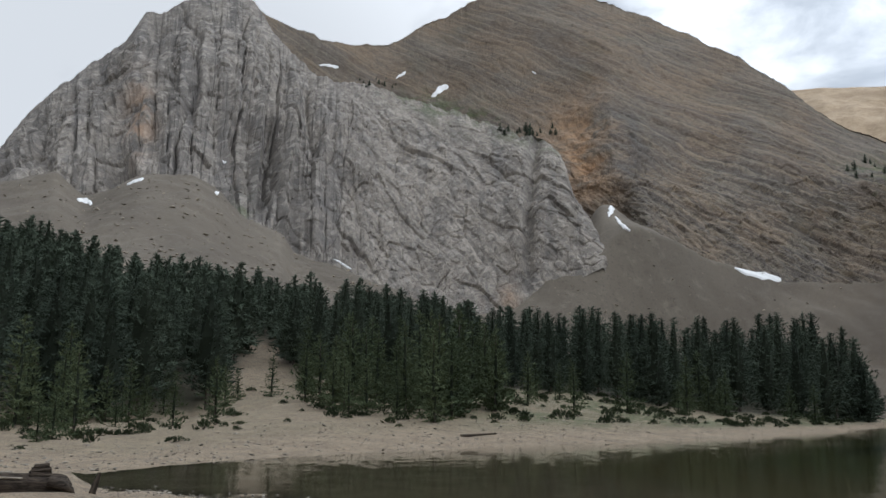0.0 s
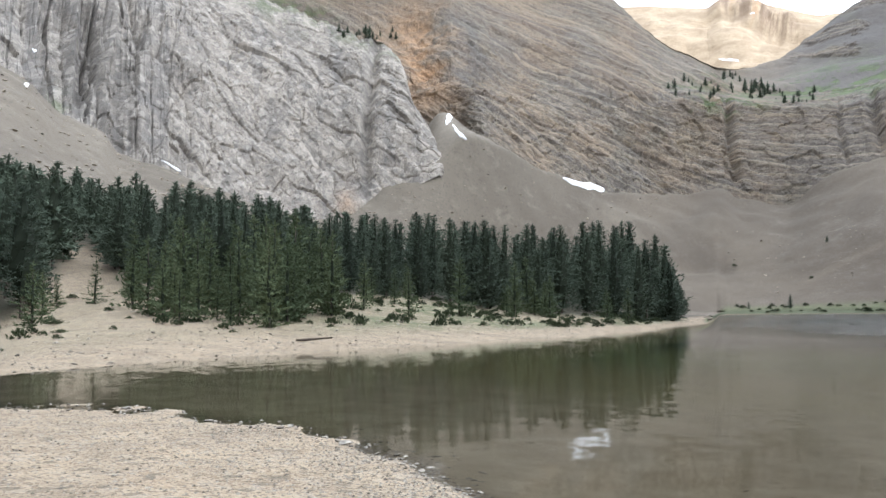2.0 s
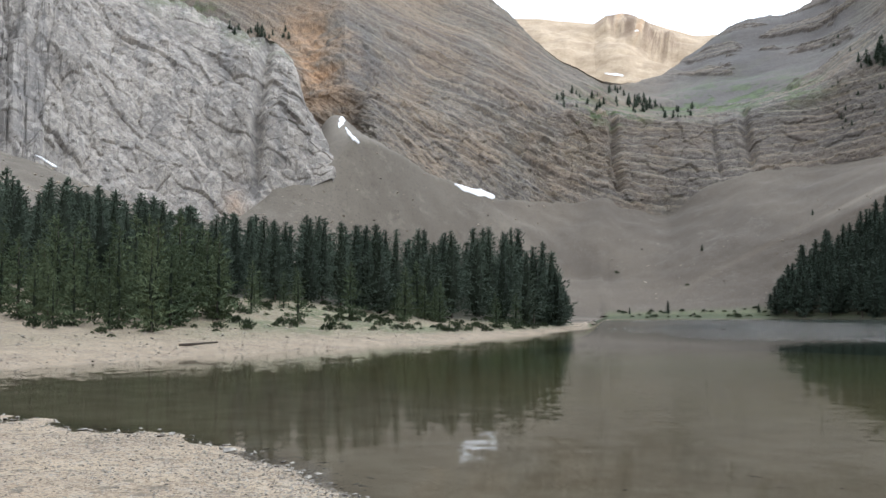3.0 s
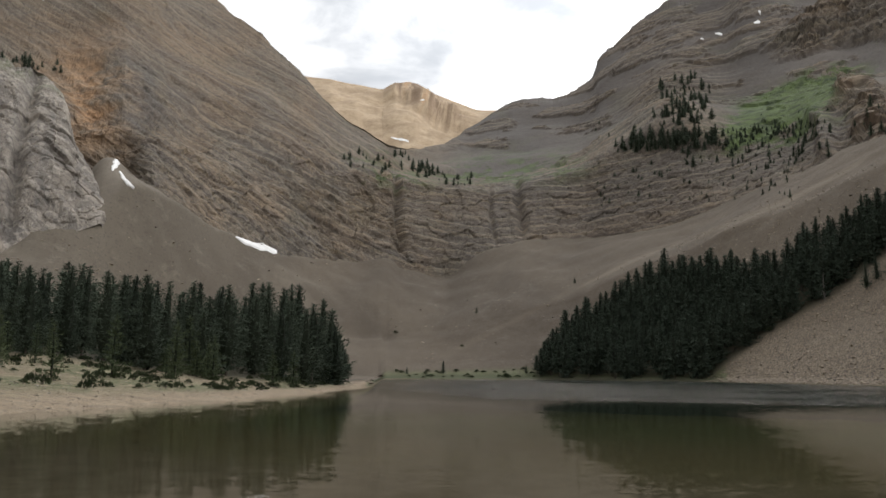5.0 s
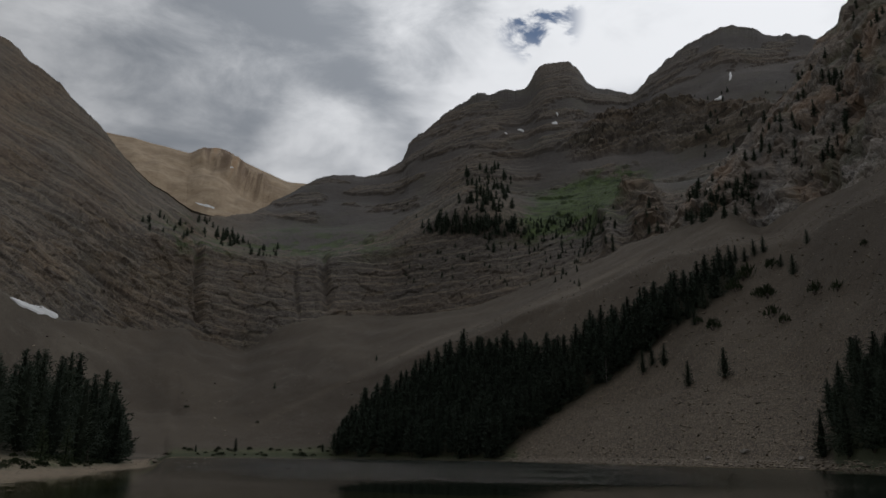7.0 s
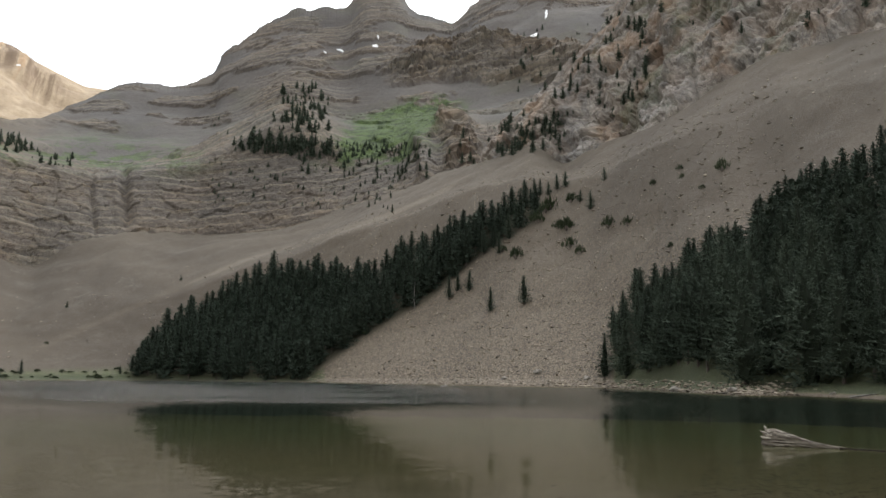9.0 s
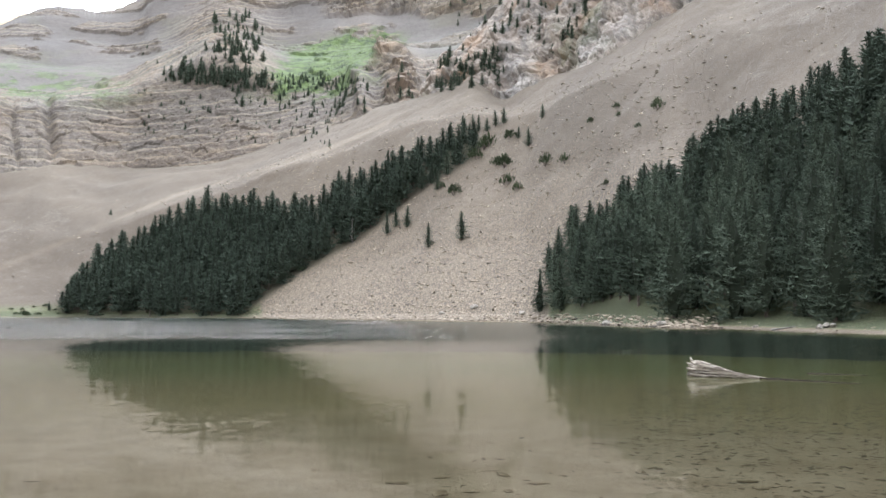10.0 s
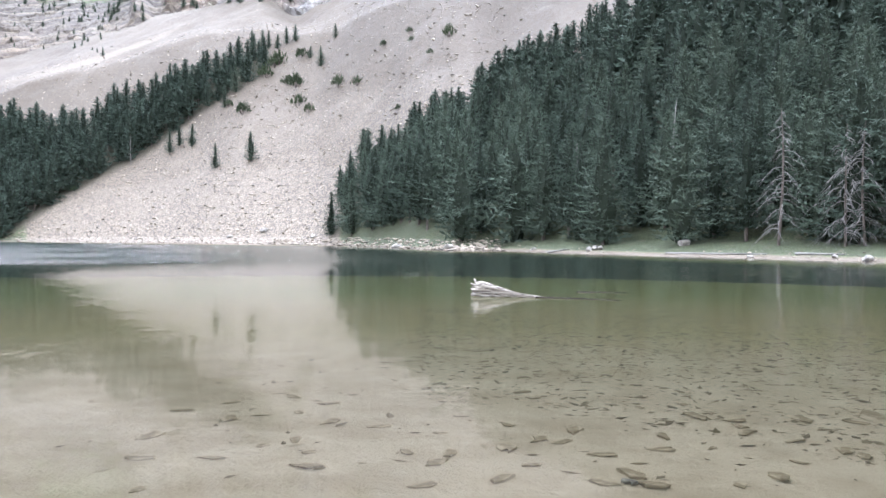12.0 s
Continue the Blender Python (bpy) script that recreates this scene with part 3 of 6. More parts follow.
def water_material():
    m, n = material("lake_water")
    p = where(n)
    ripple = n.attr("ripple").outputs["Fac"]

    def waves(scale, slope, detail):
        t = n.add("ShaderNodeTexNoise", {"Vector": p, "Scale": scale, "Detail": detail, "Roughness": 0.6})
        return n.scaled(n.add("ShaderNodeVectorMath", {0: t.outputs["Color"], 1: (-0.5, -0.5, -0.5)}).outputs[0], (slope, slope, 0.0))

    # wind from the valley's head: short crests with steep faces towards the near shore
    wind = Vector((math.sin(radians(56)), math.cos(radians(56)), 0.0))
    along = n.add("ShaderNodeVectorMath", {0: p, 1: tuple(wind)})
    along.operation = "DOT_PRODUCT"
    across = n.add("ShaderNodeVectorMath", {0: p, 1: (wind.y, -wind.x, 0.0)})
    across.operation = "DOT_PRODUCT"
    gust = n.attr("gust").outputs["Fac"]
    rows = n.add("ShaderNodeCombineXYZ", {0: n.math("MULTIPLY", across.outputs["Value"], 6.0), 1: n.math("MULTIPLY", along.outputs["Value"], 0.5), 2: 0.0}).outputs[0]
    crest = n.noise(rows, 1.0, 3.0, 0.65)
    glint = n.step(crest, 0.54, 0.64)
    lull = n.step(n.noise(p, 0.035, 4.0, 0.6), 0.34, 0.60)
    slope = n.math("ADD", n.math("MULTIPLY", gust, n.math("ADD", n.math("MULTIPLY", lull, 0.09), n.math("MULTIPLY", glint, 0.26))), n.math("ADD", 0.05, n.math("MULTIPLY", glint, 0.10)))
    steep = n.math("MULTIPLY", slope, n.math("MULTIPLY", ripple, ripple))
    face = n.add("ShaderNodeCombineXYZ", {0: n.math("MULTIPLY", steep, -wind.x), 1: n.math("MULTIPLY", steep, -wind.y), 2: 0.0}).outputs[0]
    chop = n.add("ShaderNodeVectorMath", {0: waves(1.2, 0.22, 3.0), 1: n.add("ShaderNodeCombineXYZ", {0: ripple, 1: ripple, 2: 0.0}).outputs[0]})
    chop.operation = "MULTIPLY"
    tiny = n.add("ShaderNodeVectorMath", {0: waves(4.5, 0.10, 2.0), 1: n.add("ShaderNodeCombineXYZ", {0: n.step(n.noise(p, 0.13, 3.0, 0.6), 0.46, 0.62), 1: n.step(n.noise(p, 0.13, 3.0, 0.6), 0.46, 0.62), 2: 0.0}).outputs[0]})
    tiny.operation = "MULTIPLY"
    swell = n.add("ShaderNodeVectorMath", {0: waves(1.3, 0.035, 2.0), 1: waves(0.16, 0.012, 1.0)}).outputs[0]
    swell = n.add("ShaderNodeVectorMath", {0: swell, 1: tiny.outputs[0]}).outputs[0]
    total = n.add("ShaderNodeVectorMath", {0: chop.outputs[0], 1: swell}).outputs[0]
    total = n.add("ShaderNodeVectorMath", {0: total, 1: face}).outputs[0]
    total = n.add("ShaderNodeVectorMath", {0: total, 1: (0.0, 0.0, 1.0)}).outputs[0]
    normal = n.add("ShaderNodeVectorMath", {0: total})
    normal.operation = "NORMALIZE"
    finish(n, (0.90, 0.92, 0.70), n.math("ADD", n.attr("ruffle").outputs["Fac"], n.math("MULTIPLY", ripple, -0.02)), None, IOR=1.333, Specular_IOR_Level=0.34, Transmission_Weight=1.0, Normal=normal.outputs[0])
    return m


def foliage_material(name, dark, light):
    m, n = material(name)
    r = n.add("ShaderNodeObjectInfo").outputs["Random"]
    i = n.add("ShaderNodeNewGeometry").outputs["Random Per Island"]
    c = n.mix(n.math("ADD", n.math("MULTIPLY", i, 0.25), n.math("MULTIPLY", r, 0.75)), dark, light)
    finish(n, c, 0.8, Specular_IOR_Level=0.08)
    return m


def plain(name, c1, c2, scale, rough=0.85, depth=0.03, stretch=(1, 1, 1), gloss=0.3):
    m, n = material(name)
    p = n.scaled(n.add("ShaderNodeTexCoord").outputs["Object"], stretch)
    a = n.noise(p, scale, 6.0, 0.65)
    b = n.noise(p, scale * 5, 4.0, 0.7)
    c = n.mix(n.step(n.math("ADD", n.math("MULTIPLY", a, 0.7), n.math("MULTIPLY", b, 0.3)), 0.41, 0.59), c1, c2)
    finish(n, c, rough, n.math("ADD", a, n.math("MULTIPLY", b, 0.4)), depth, Specular_IOR_Level=gloss)
    return m


LIMESTONE, SLAB, FAR, GROUND, WATER = limestone_material(), slab_material(), far_ridge_material(), ground_material(), water_material()
NEEDLES = foliage_material("pine_needles", (0.046, 0.061, 0.046), (0.094, 0.117, 0.084))
# dark colour of the crowns' added cores stands in for inner shade
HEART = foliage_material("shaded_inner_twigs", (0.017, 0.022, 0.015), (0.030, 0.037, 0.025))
YOUNG = foliage_material("young_pine_needles", (0.054, 0.073, 0.040), (0.116, 0.142, 0.076))
SHRUB = foliage_material("juniper_leaves", (0.026, 0.038, 0.020), (0.070, 0.088, 0.046))
BARK = plain("pine_bark", (0.06, 0.048, 0.04), (0.145, 0.12, 0.10), 3.0, stretch=(1, 1, 0.25))
DEADWOOD = plain("bleached_wood", (0.12, 0.10, 0.082), (0.50, 0.45, 0.38), 2.6, 0.9, 0.05, (0.5, 4.5, 4.5), 0.1)
GREYWOOD = plain("dead_pine_wood", (0.105, 0.098, 0.088), (0.24, 0.225, 0.205), 3.0, 0.85, 0.03, (1, 1, 0.3))
WETWOOD = plain("waterlogged_wood", (0.018, 0.015, 0.012), (0.05, 0.043, 0.034), 3.0, 0.9, 0.02, (1, 5, 5), 0.0)
DARKWOOD = plain("weathered_dark_wood", (0.022, 0.017, 0.013), (0.085, 0.066, 0.05), 3.0, 0.85, 0.03, (1, 6, 6))
STONE = plain("pale_stone", (0.16, 0.145, 0.125), (0.37, 0.34, 0.295), 1.2, 0.9, 0.05)
BEDSTONE = plain("slimy_stone", (0.27, 0.212, 0.135), (0.50, 0.415, 0.295), 2.0, 0.7, 0.03)
SNOW = plain("old_snow", (0.74, 0.74, 0.74), (0.86, 0.86, 0.86), 0.15, 0.6, 0.3)

# ---------------------------------------------------------------- the ground: beach, lake bed, woods and scree in one sheet
AZ = np.concatenate([np.arange(-180, -36, 3.0), np.arange(-36, -30, 1.0), np.arange(-30, 112, 0.25), np.arange(112, 180, 3.0)])
A0 = np.clip(AZ, -60, 140)      # behind the camera the plan just goes on
COLS = len(AZ)
rn, rf = NEAR_SHORE(A0), FAR_SHORE(A0)
lake = smooth(A0, -24.2, -22.0) * smooth(-A0, -150, -135)
rf = np.maximum(rf, rn + 0.5)
rb = rf + FRONT_D(A0)
rm = np.maximum(MID_R(A0), rb + 30)
rc = BASE_R(A0)
zb, zm, zc = FRONT_Z(A0), rise(rm, MID_EL(A0)), rise(rc, BASE_EL(A0))
one = np.ones(COLS)
# on the left: the wood, then the valley floor that runs on behind the point; on the right: the fan
east = A0 > 29.9
lift = np.interp(A0, [0, 13], [0, 1])          # how far the valley floor is flat
far_r = 505.0
ease = smooth(A0, 30.0, 33.0)
r1 = np.where(east, rb + (rm - rb) * (0.02 + 0.31 * ease), rm)
z1 = np.where(east, zb + (zm - zb) * (0.01 + 0.23 * ease), np.where(A0 > 24, 1.0, zm))
r2 = np.where(east, rb + (rm - rb) * (0.05 + 0.61 * ease), (1 - lift) * (rm + (rc - rm) * 0.4) + lift * 406)
z2 = np.where(east, zb + (zm - zb) * (0.03 + 0.54 * ease), (1 - lift) * (zm + (zc - zm) * 0.33) + lift * np.interp(A0, [13, 22, 29], [12, 4, 1.2]))
r3 = np.where(east, rm, (1 - lift) * (rm + (rc - rm) * 0.7) + lift * np.minimum(far_r, 0.5 * (406 + rc)))
z3 = np.where(east, zm, (1 - lift) * (zm + (zc - zm) * 0.64) + lift * (z2 + (zc - z2) * 0.28))
behind = smooth(A0, 8.8, 11.5) * smooth(-A0, -13.3, -11.6)          # scree in the gully behind the buttress
z_behind = (zc + 25) * (1 - behind) + behind * rise(rc + 90, 13.7)
knots_r = [0 * one, rn, rf, rb, r1, r2, r3, rc, rc + 90, 2600 * one, 4800 * one]
STAND = 0.78
knots_z = [STAND * one, 0 * one, 0 * one, zb, z1, z2, z3, zc, z_behind, 20 * one, 0 * one]
counts = [34, 56, 26, 30, 22, 22, 28, 8, 6, 3]
R, Z = [], []
for k, count in enumerate(counts):
    for j in range(count + (k == len(counts) - 1)):
        f = j / count
        if k == 1:
            f = f ** 1.6          # finer close to the near shore
        elif k == 0:
            f = f ** 1.2
        R.append(knots_r[k] + (knots_r[k + 1] - knots_r[k]) * f)
        Z.append(knots_z[k] + (knots_z[k + 1] - knots_z[k]) * f)
R, Z = np.array(R), np.array(Z)
ROWS = len(R)
A = np.radians(np.broadcast_to(AZ, R.shape))
X, Y = R * np.sin(A), R * np.cos(A)
d_shore = np.minimum(R - rn, rf - R)          # inside the lake: metres from the nearest shore
inside = (R > rn) & (R < rf)
shelf = np.clip(d_shore, 0, None)
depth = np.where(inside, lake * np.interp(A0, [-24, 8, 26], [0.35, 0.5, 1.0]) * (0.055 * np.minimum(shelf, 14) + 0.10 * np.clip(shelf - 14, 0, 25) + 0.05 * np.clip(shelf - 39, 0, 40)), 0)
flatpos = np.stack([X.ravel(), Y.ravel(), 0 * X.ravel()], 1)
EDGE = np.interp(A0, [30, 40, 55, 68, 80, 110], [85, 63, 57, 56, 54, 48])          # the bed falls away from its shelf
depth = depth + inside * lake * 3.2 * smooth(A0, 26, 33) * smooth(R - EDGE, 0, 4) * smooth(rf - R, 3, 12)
n_big = fbm(flatpos / 60, 4, 11).reshape(R.shape)
n_mid = fbm(flatpos / 9, 4, 12).reshape(R.shape)
n_small = fbm(flatpos / 1.2, 3, 13).reshape(R.shape)
Z = Z - depth
Z += n_big * np.clip((Z - 2) * 0.07, 0, 3.0) * (R < rc + 300)
calm = smooth(np.abs(R - rf), 0.5, 7.0)          # an even waterline
Z += n_mid * (0.05 + np.clip(Z * 0.012, 0, 0.5)) * (R < rc + 300) * smooth(np.abs(R - rn), 0.0, 3.0) * calm
Z += n_small * 0.03 * (R < 200) * (0.15 + 0.85 * calm)
# hummocks of the gravel bank under the left wood
bank = (A < radians(29)) & (R > rf)
Z += np.where(bank, np.abs(n_mid) * 0.3 * smooth(R - rf, 4, 25) * smooth(-(R - rm), -10, 10), 0)
# rounded foot of the scree
GRID_R, GRID_Z = R, Z
deg = np.degrees(A)
wood_l = smooth(R - rb, -2, 8) * smooth(rm + 6 - R, 0, 14) * (deg < 27.5) * smooth(deg, -70, -60)
M_LOW = curve([(40, -1), (51.5, -0.4), (52, 0.0), (55.4, 2.57), (60, 5.35), (62.8, 7.7), (65.2, 9.5), (67.5, 10.8), (69, 14)])
M_TOP = curve([(39.8, 0.2), (40.4, 1.2), (41.6, 3.4), (43.6, 4.7), (46.1, 6.3), (49, 8.2), (52.1, 8.0), (56.8, 8.5), (58, 10.0), (60, 10.3),
               (62.8, 11.8), (64.8, 12.5), (66.8, 13.7), (69, 13.7)])
L_TOP = curve([(-60, 13), (-29, 12.2), (-25.1, 12.0), (-24, 10.9), (-21.6, 10.2), (-18.8, 10.5), (-15, 9.7), (-10.8, 9.2), (-7.3, 8.9),
               (-3.4, 8.4), (0.6, 7.6), (3, 6.9), (6.9, 6.6), (10.7, 6.5), (15.2, 5.9), (18.8, 5.4), (22.3, 5.9), (24.6, 5.6), (25.5, 5.0),
               (26.1, 4.3), (26.9, 3.4), (27.6, 1.6)])
R_TOP = curve([(71.2, 1.5), (71.8, 3.0), (73, 5.4), (74.4, 7.5), (77, 8.0), (78.2, 9.8), (81, 10.4), (83, 12.4), (85.8, 13.7), (89.7, 15.4),
               (96, 18.5), (108, 23), (140, 26)])
el = np.degrees(np.arctan2(Z - EYE, R))
wood_m = ((deg > 40) & (deg < 68)) * smooth(el - M_LOW(deg), -0.3, 0.5) * smooth(M_TOP(deg) - 1.2 - el, -0.3, 0.5) * (R > rf)
wood_r = (deg > 72) * smooth(R - rb, -3, 6) * smooth(R_TOP(deg) - 2.5 - el, -0.5, 1.0) * (R < rm + 40)
clearing = np.exp(-((deg + 12.2) / np.interp(R, [70, 100, 135], [5.2, 3.2, 1.6])) ** 4) * smooth(165 - R, 0, 20) * (R > rf)
clearing = np.maximum(clearing, np.exp(-((deg + 8.1) / 0.45) ** 4) * smooth(150 - R, 0, 20) * (R > rf))
wood_a = np.maximum(np.maximum(wood_l * (1 - clearing), wood_m), wood_r)
beach_a = np.where(R <= rb + 4, 1.0, 0.0) * np.where((deg > 29.5) & (deg < 78) & (R > rf), 0.0, 1.0)
beach_a = beach_a * np.where((deg > 72) & (R > rf - 1), 0.3, 1.0)
beach_a = np.maximum(beach_a, clearing)
beach_a = np.maximum(beach_a, (deg < 29) * smooth(rb + 30 - R, 0, 25) * (R > rf))
grass_a = 1.05 * smooth(R - rf, 5, 12) * smooth(rb + 14 - R, 0, 10) * (deg < 28) * (0.5 + 0.5 * smooth(n_mid, -0.3, 0.4)) * (0.22 + 0.78 * smooth(deg, 0, 6)) + 2.4 * (deg > 72.5) * smooth(R - rf, 1.5, 5) * smooth(rb + 18 - R, 0, 8)
grass_a = grass_a + 1.5 * ((deg > 29) & (deg < 53)) * smooth(R - rf, 0, 3) * smooth(rf + 26 - R, 0, 18)
flow_p = np.stack([np.radians(deg).ravel() * 16 + n_big.ravel() * 0.8, R.ravel() / 90, 0 * R.ravel()], 1)
flow_a = fbm(flow_p, 5, 21).reshape(R.shape)
FAN_LINE = curve([(33, 0.6), (34, 1.05), (38.2, 3.19), (42.9, 5.53), (47.6, 7.81), (51.1, 8.88), (57.4, 11.2), (61, 12.8), (64, 14.6)])
flow_a = flow_a + 1.5 * np.exp(-((el - FAN_LINE(deg) - 0.12) / 0.22) ** 2) * smooth(deg, 33.5, 36) * smooth(-deg, -64, -60)
rubble_a = ((deg > 49) & (deg < 82)) * smooth(R - rf, -1, 2) * (0.10 + 0.90 * smooth(rf + 150 - R, 0, 140)) * (1 - np.clip(wood_a, 0, 1)) * (R < rc + 30) * smooth(deg, 49, 53)
lime_a = smooth(-deg + 4 * n_big, -29, -15) * (R > rf)
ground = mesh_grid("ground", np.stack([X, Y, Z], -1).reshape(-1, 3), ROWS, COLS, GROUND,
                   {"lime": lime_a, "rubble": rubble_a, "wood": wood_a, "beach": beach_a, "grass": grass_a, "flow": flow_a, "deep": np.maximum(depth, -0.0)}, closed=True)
tagged(ground, "pale gravel shore rising to bare grey-brown scree", "ground", kind="structure")


def ground_z(az, r):
    """Height of the ground at a bearing and a distance."""
    az = (az + 180) % 360 - 180
    j = min(max(int(np.searchsorted(AZ, az)) - 1, 0), COLS - 2)
    f = (az - AZ[j]) / (AZ[j + 1] - AZ[j])
    return float(np.interp(r, GRID_R[:, j], GRID_Z[:, j]) * (1 - f) + np.interp(r, GRID_R[:, j + 1], GRID_Z[:, j + 1]) * f)


def at(az, r, up=0.0):
    return Vector((r * math.sin(radians(az)), r * math.cos(radians(az)), ground_z(az, r) + up))


# ---------------------------------------------------------------- the lake
wa = np.arange(-24.2, 150, 0.5)
wrn, wrf = NEAR_SHORE(np.clip(wa, -24, 140)) - 2.0, np.maximum(FAR_SHORE(np.clip(wa, -24, 140)), NEAR_SHORE(np.clip(wa, -24, 140))) + 3.0
steps = np.linspace(0, 1, 60)[:, None] ** 1.5
WR = wrn + (wrf - wrn) * steps
WA = np.radians(np.broadcast_to(wa, WR.shape))
edge = np.interp(np.degrees(WA), [-30, 0, 20, 30, 40, 55, 68, 80, 110], [300, 170, 125, 85, 63, 57, 56, 54, 48])
wpos = np.stack([(WR * np.sin(WA)).ravel(), (WR * np.cos(WA)).ravel(), 0 * WR.ravel()], 1)
rip = np.interp(np.degrees(WA), [-24, 20, 30, 60, 80, 110], [0.5, 0.6, 1.0, 1.0, 0.8, 0.7]) * smooth(WR - edge, -3, 4) * (0.66 + 0.34 * smooth(WR - edge, 6, 30)) * (0.95 + 0.35 * fbm(wpos / 40, 3, 31).reshape(WR.shape))
wdeg = np.degrees(WA)
gust = np.clip(np.exp(-((wdeg - 45.0) / 12.5) ** 4) * smooth(WR, 70, 100) + 0.35 * smooth(wdeg, 40, 52) * smooth(-wdeg, -74, -64) * smooth(WR, 60, 80), 0, 1)      # a breath of wind on the far half
water = mesh_grid("water", wpos, *WR.shape, WATER, {"ripple": np.clip(rip, 0, 1), "gust": gust, "ruffle": np.interp(wdeg, [-24, 25, 60, 110], [0.045, 0.045, 0.078, 0.078])})
water.visible_shadow = False
tagged(water, "still olive-green mountain lake with a rippled far band", "lake", kind="structure")


# ---------------------------------------------------------------- mountains
def sheet(name, az, knots, counts, mat, relief, crest=None, soft=False):
    """A mountain face from its foot to its ridge and down behind. relief(az, r, z, u, lat) gives the metres of relief."""
    R, Z, U = [], [], []
    for k, count in enumerate(counts):
        (r0, z0), (r1, z1) = knots[k], knots[k + 1]
        for j in range(count + (k == len(counts) - 1)):
            f = j / count
            R.append(r0 + (r1 - r0) * f), Z.append(z0 + (z1 - z0) * f), U.append(np.full(len(az), k + f))
    R, Z, U = np.array(R), np.array(Z), np.array(U)
    for _ in range(5):        # round the corners off
        m = U[1:-1] < len(counts) - 1.02
        for G in (R, Z):
            G[1:-1] = np.where(m, (G[:-2] + 2 * G[1:-1] + G[2:]) / 4, G[1:-1])
    if crest is not None:        # a jagged skyline
        Z = Z + crest * np.exp(-((U - len(counts) + 1) / 0.09) ** 2)
    A = np.radians(np.broadcast_to(az, R.shape))
    P = np.stack([R * np.sin(A), R * np.cos(A), Z], -1)
    N = np.cross(np.gradient(P, axis=1), np.gradient(P, axis=0))
    N /= np.linalg.norm(N, axis=-1, keepdims=True) + 1e-9
    deg = np.degrees(A)
    lat = R.mean() * A
    disp, attrs = relief(deg, R, Z, U, lat, P)
    P = P + N * disp[..., None]
    attrs["lat"], attrs["up"] = lat, Z
    return mesh_grid(name, P.reshape(-1, 3), *R.shape, mat, attrs, soft=soft)


def flat3(*a):
    return np.stack([np.asarray(v, float).ravel() for v in a], 1)


# grey limestone massif with its summit
az1 = np.concatenate([np.arange(-90, -32, 1.5), np.arange(-32, 11.9, 0.1)])
TOP1 = curve([(-90, 10), (-60, 11), (-40, 13), (-32, 14.4), (-29.4, 15.6), (-28.8, 16.7), (-26.5, 19.6), (-24.1, 21.8), (-22.8, 23.0),
              (-21.6, 25.0), (-20.2, 25.6), (-18.7, 26.4), (-16, 27.1), (-14, 26.9), (-12.7, 25.2), (-11, 23.6), (-9.3, 22.3), (-6.1, 22.3),
              (-3.6, 21.4), (0.6, 20.6), (4.3, 19.1), (7.5, 18.4), (8.6, 17.2), (9.2, 14.8), (10.5, 12.4), (11.2, 10.5), (12, 8.0)])
TOP1_ROUGH = 2.6 * fbm(np.stack([az1 * 0.9, 0 * az1, 0 * az1], 1), 5, 82, 0.6, False, False)
b_r, b_el = BASE_R(az1), np.minimum(BASE_EL(az1), np.where(az1 > 10, TOP1(az1), 99))
t_r = b_r + np.interp(az1, [-90, -30, -22, -14, -9, 0, 8, 11.5], [120, 150, 210, 215, 150, 140, 95, 20])
m_el = b_el + (TOP1(az1) - b_el) * 0.55


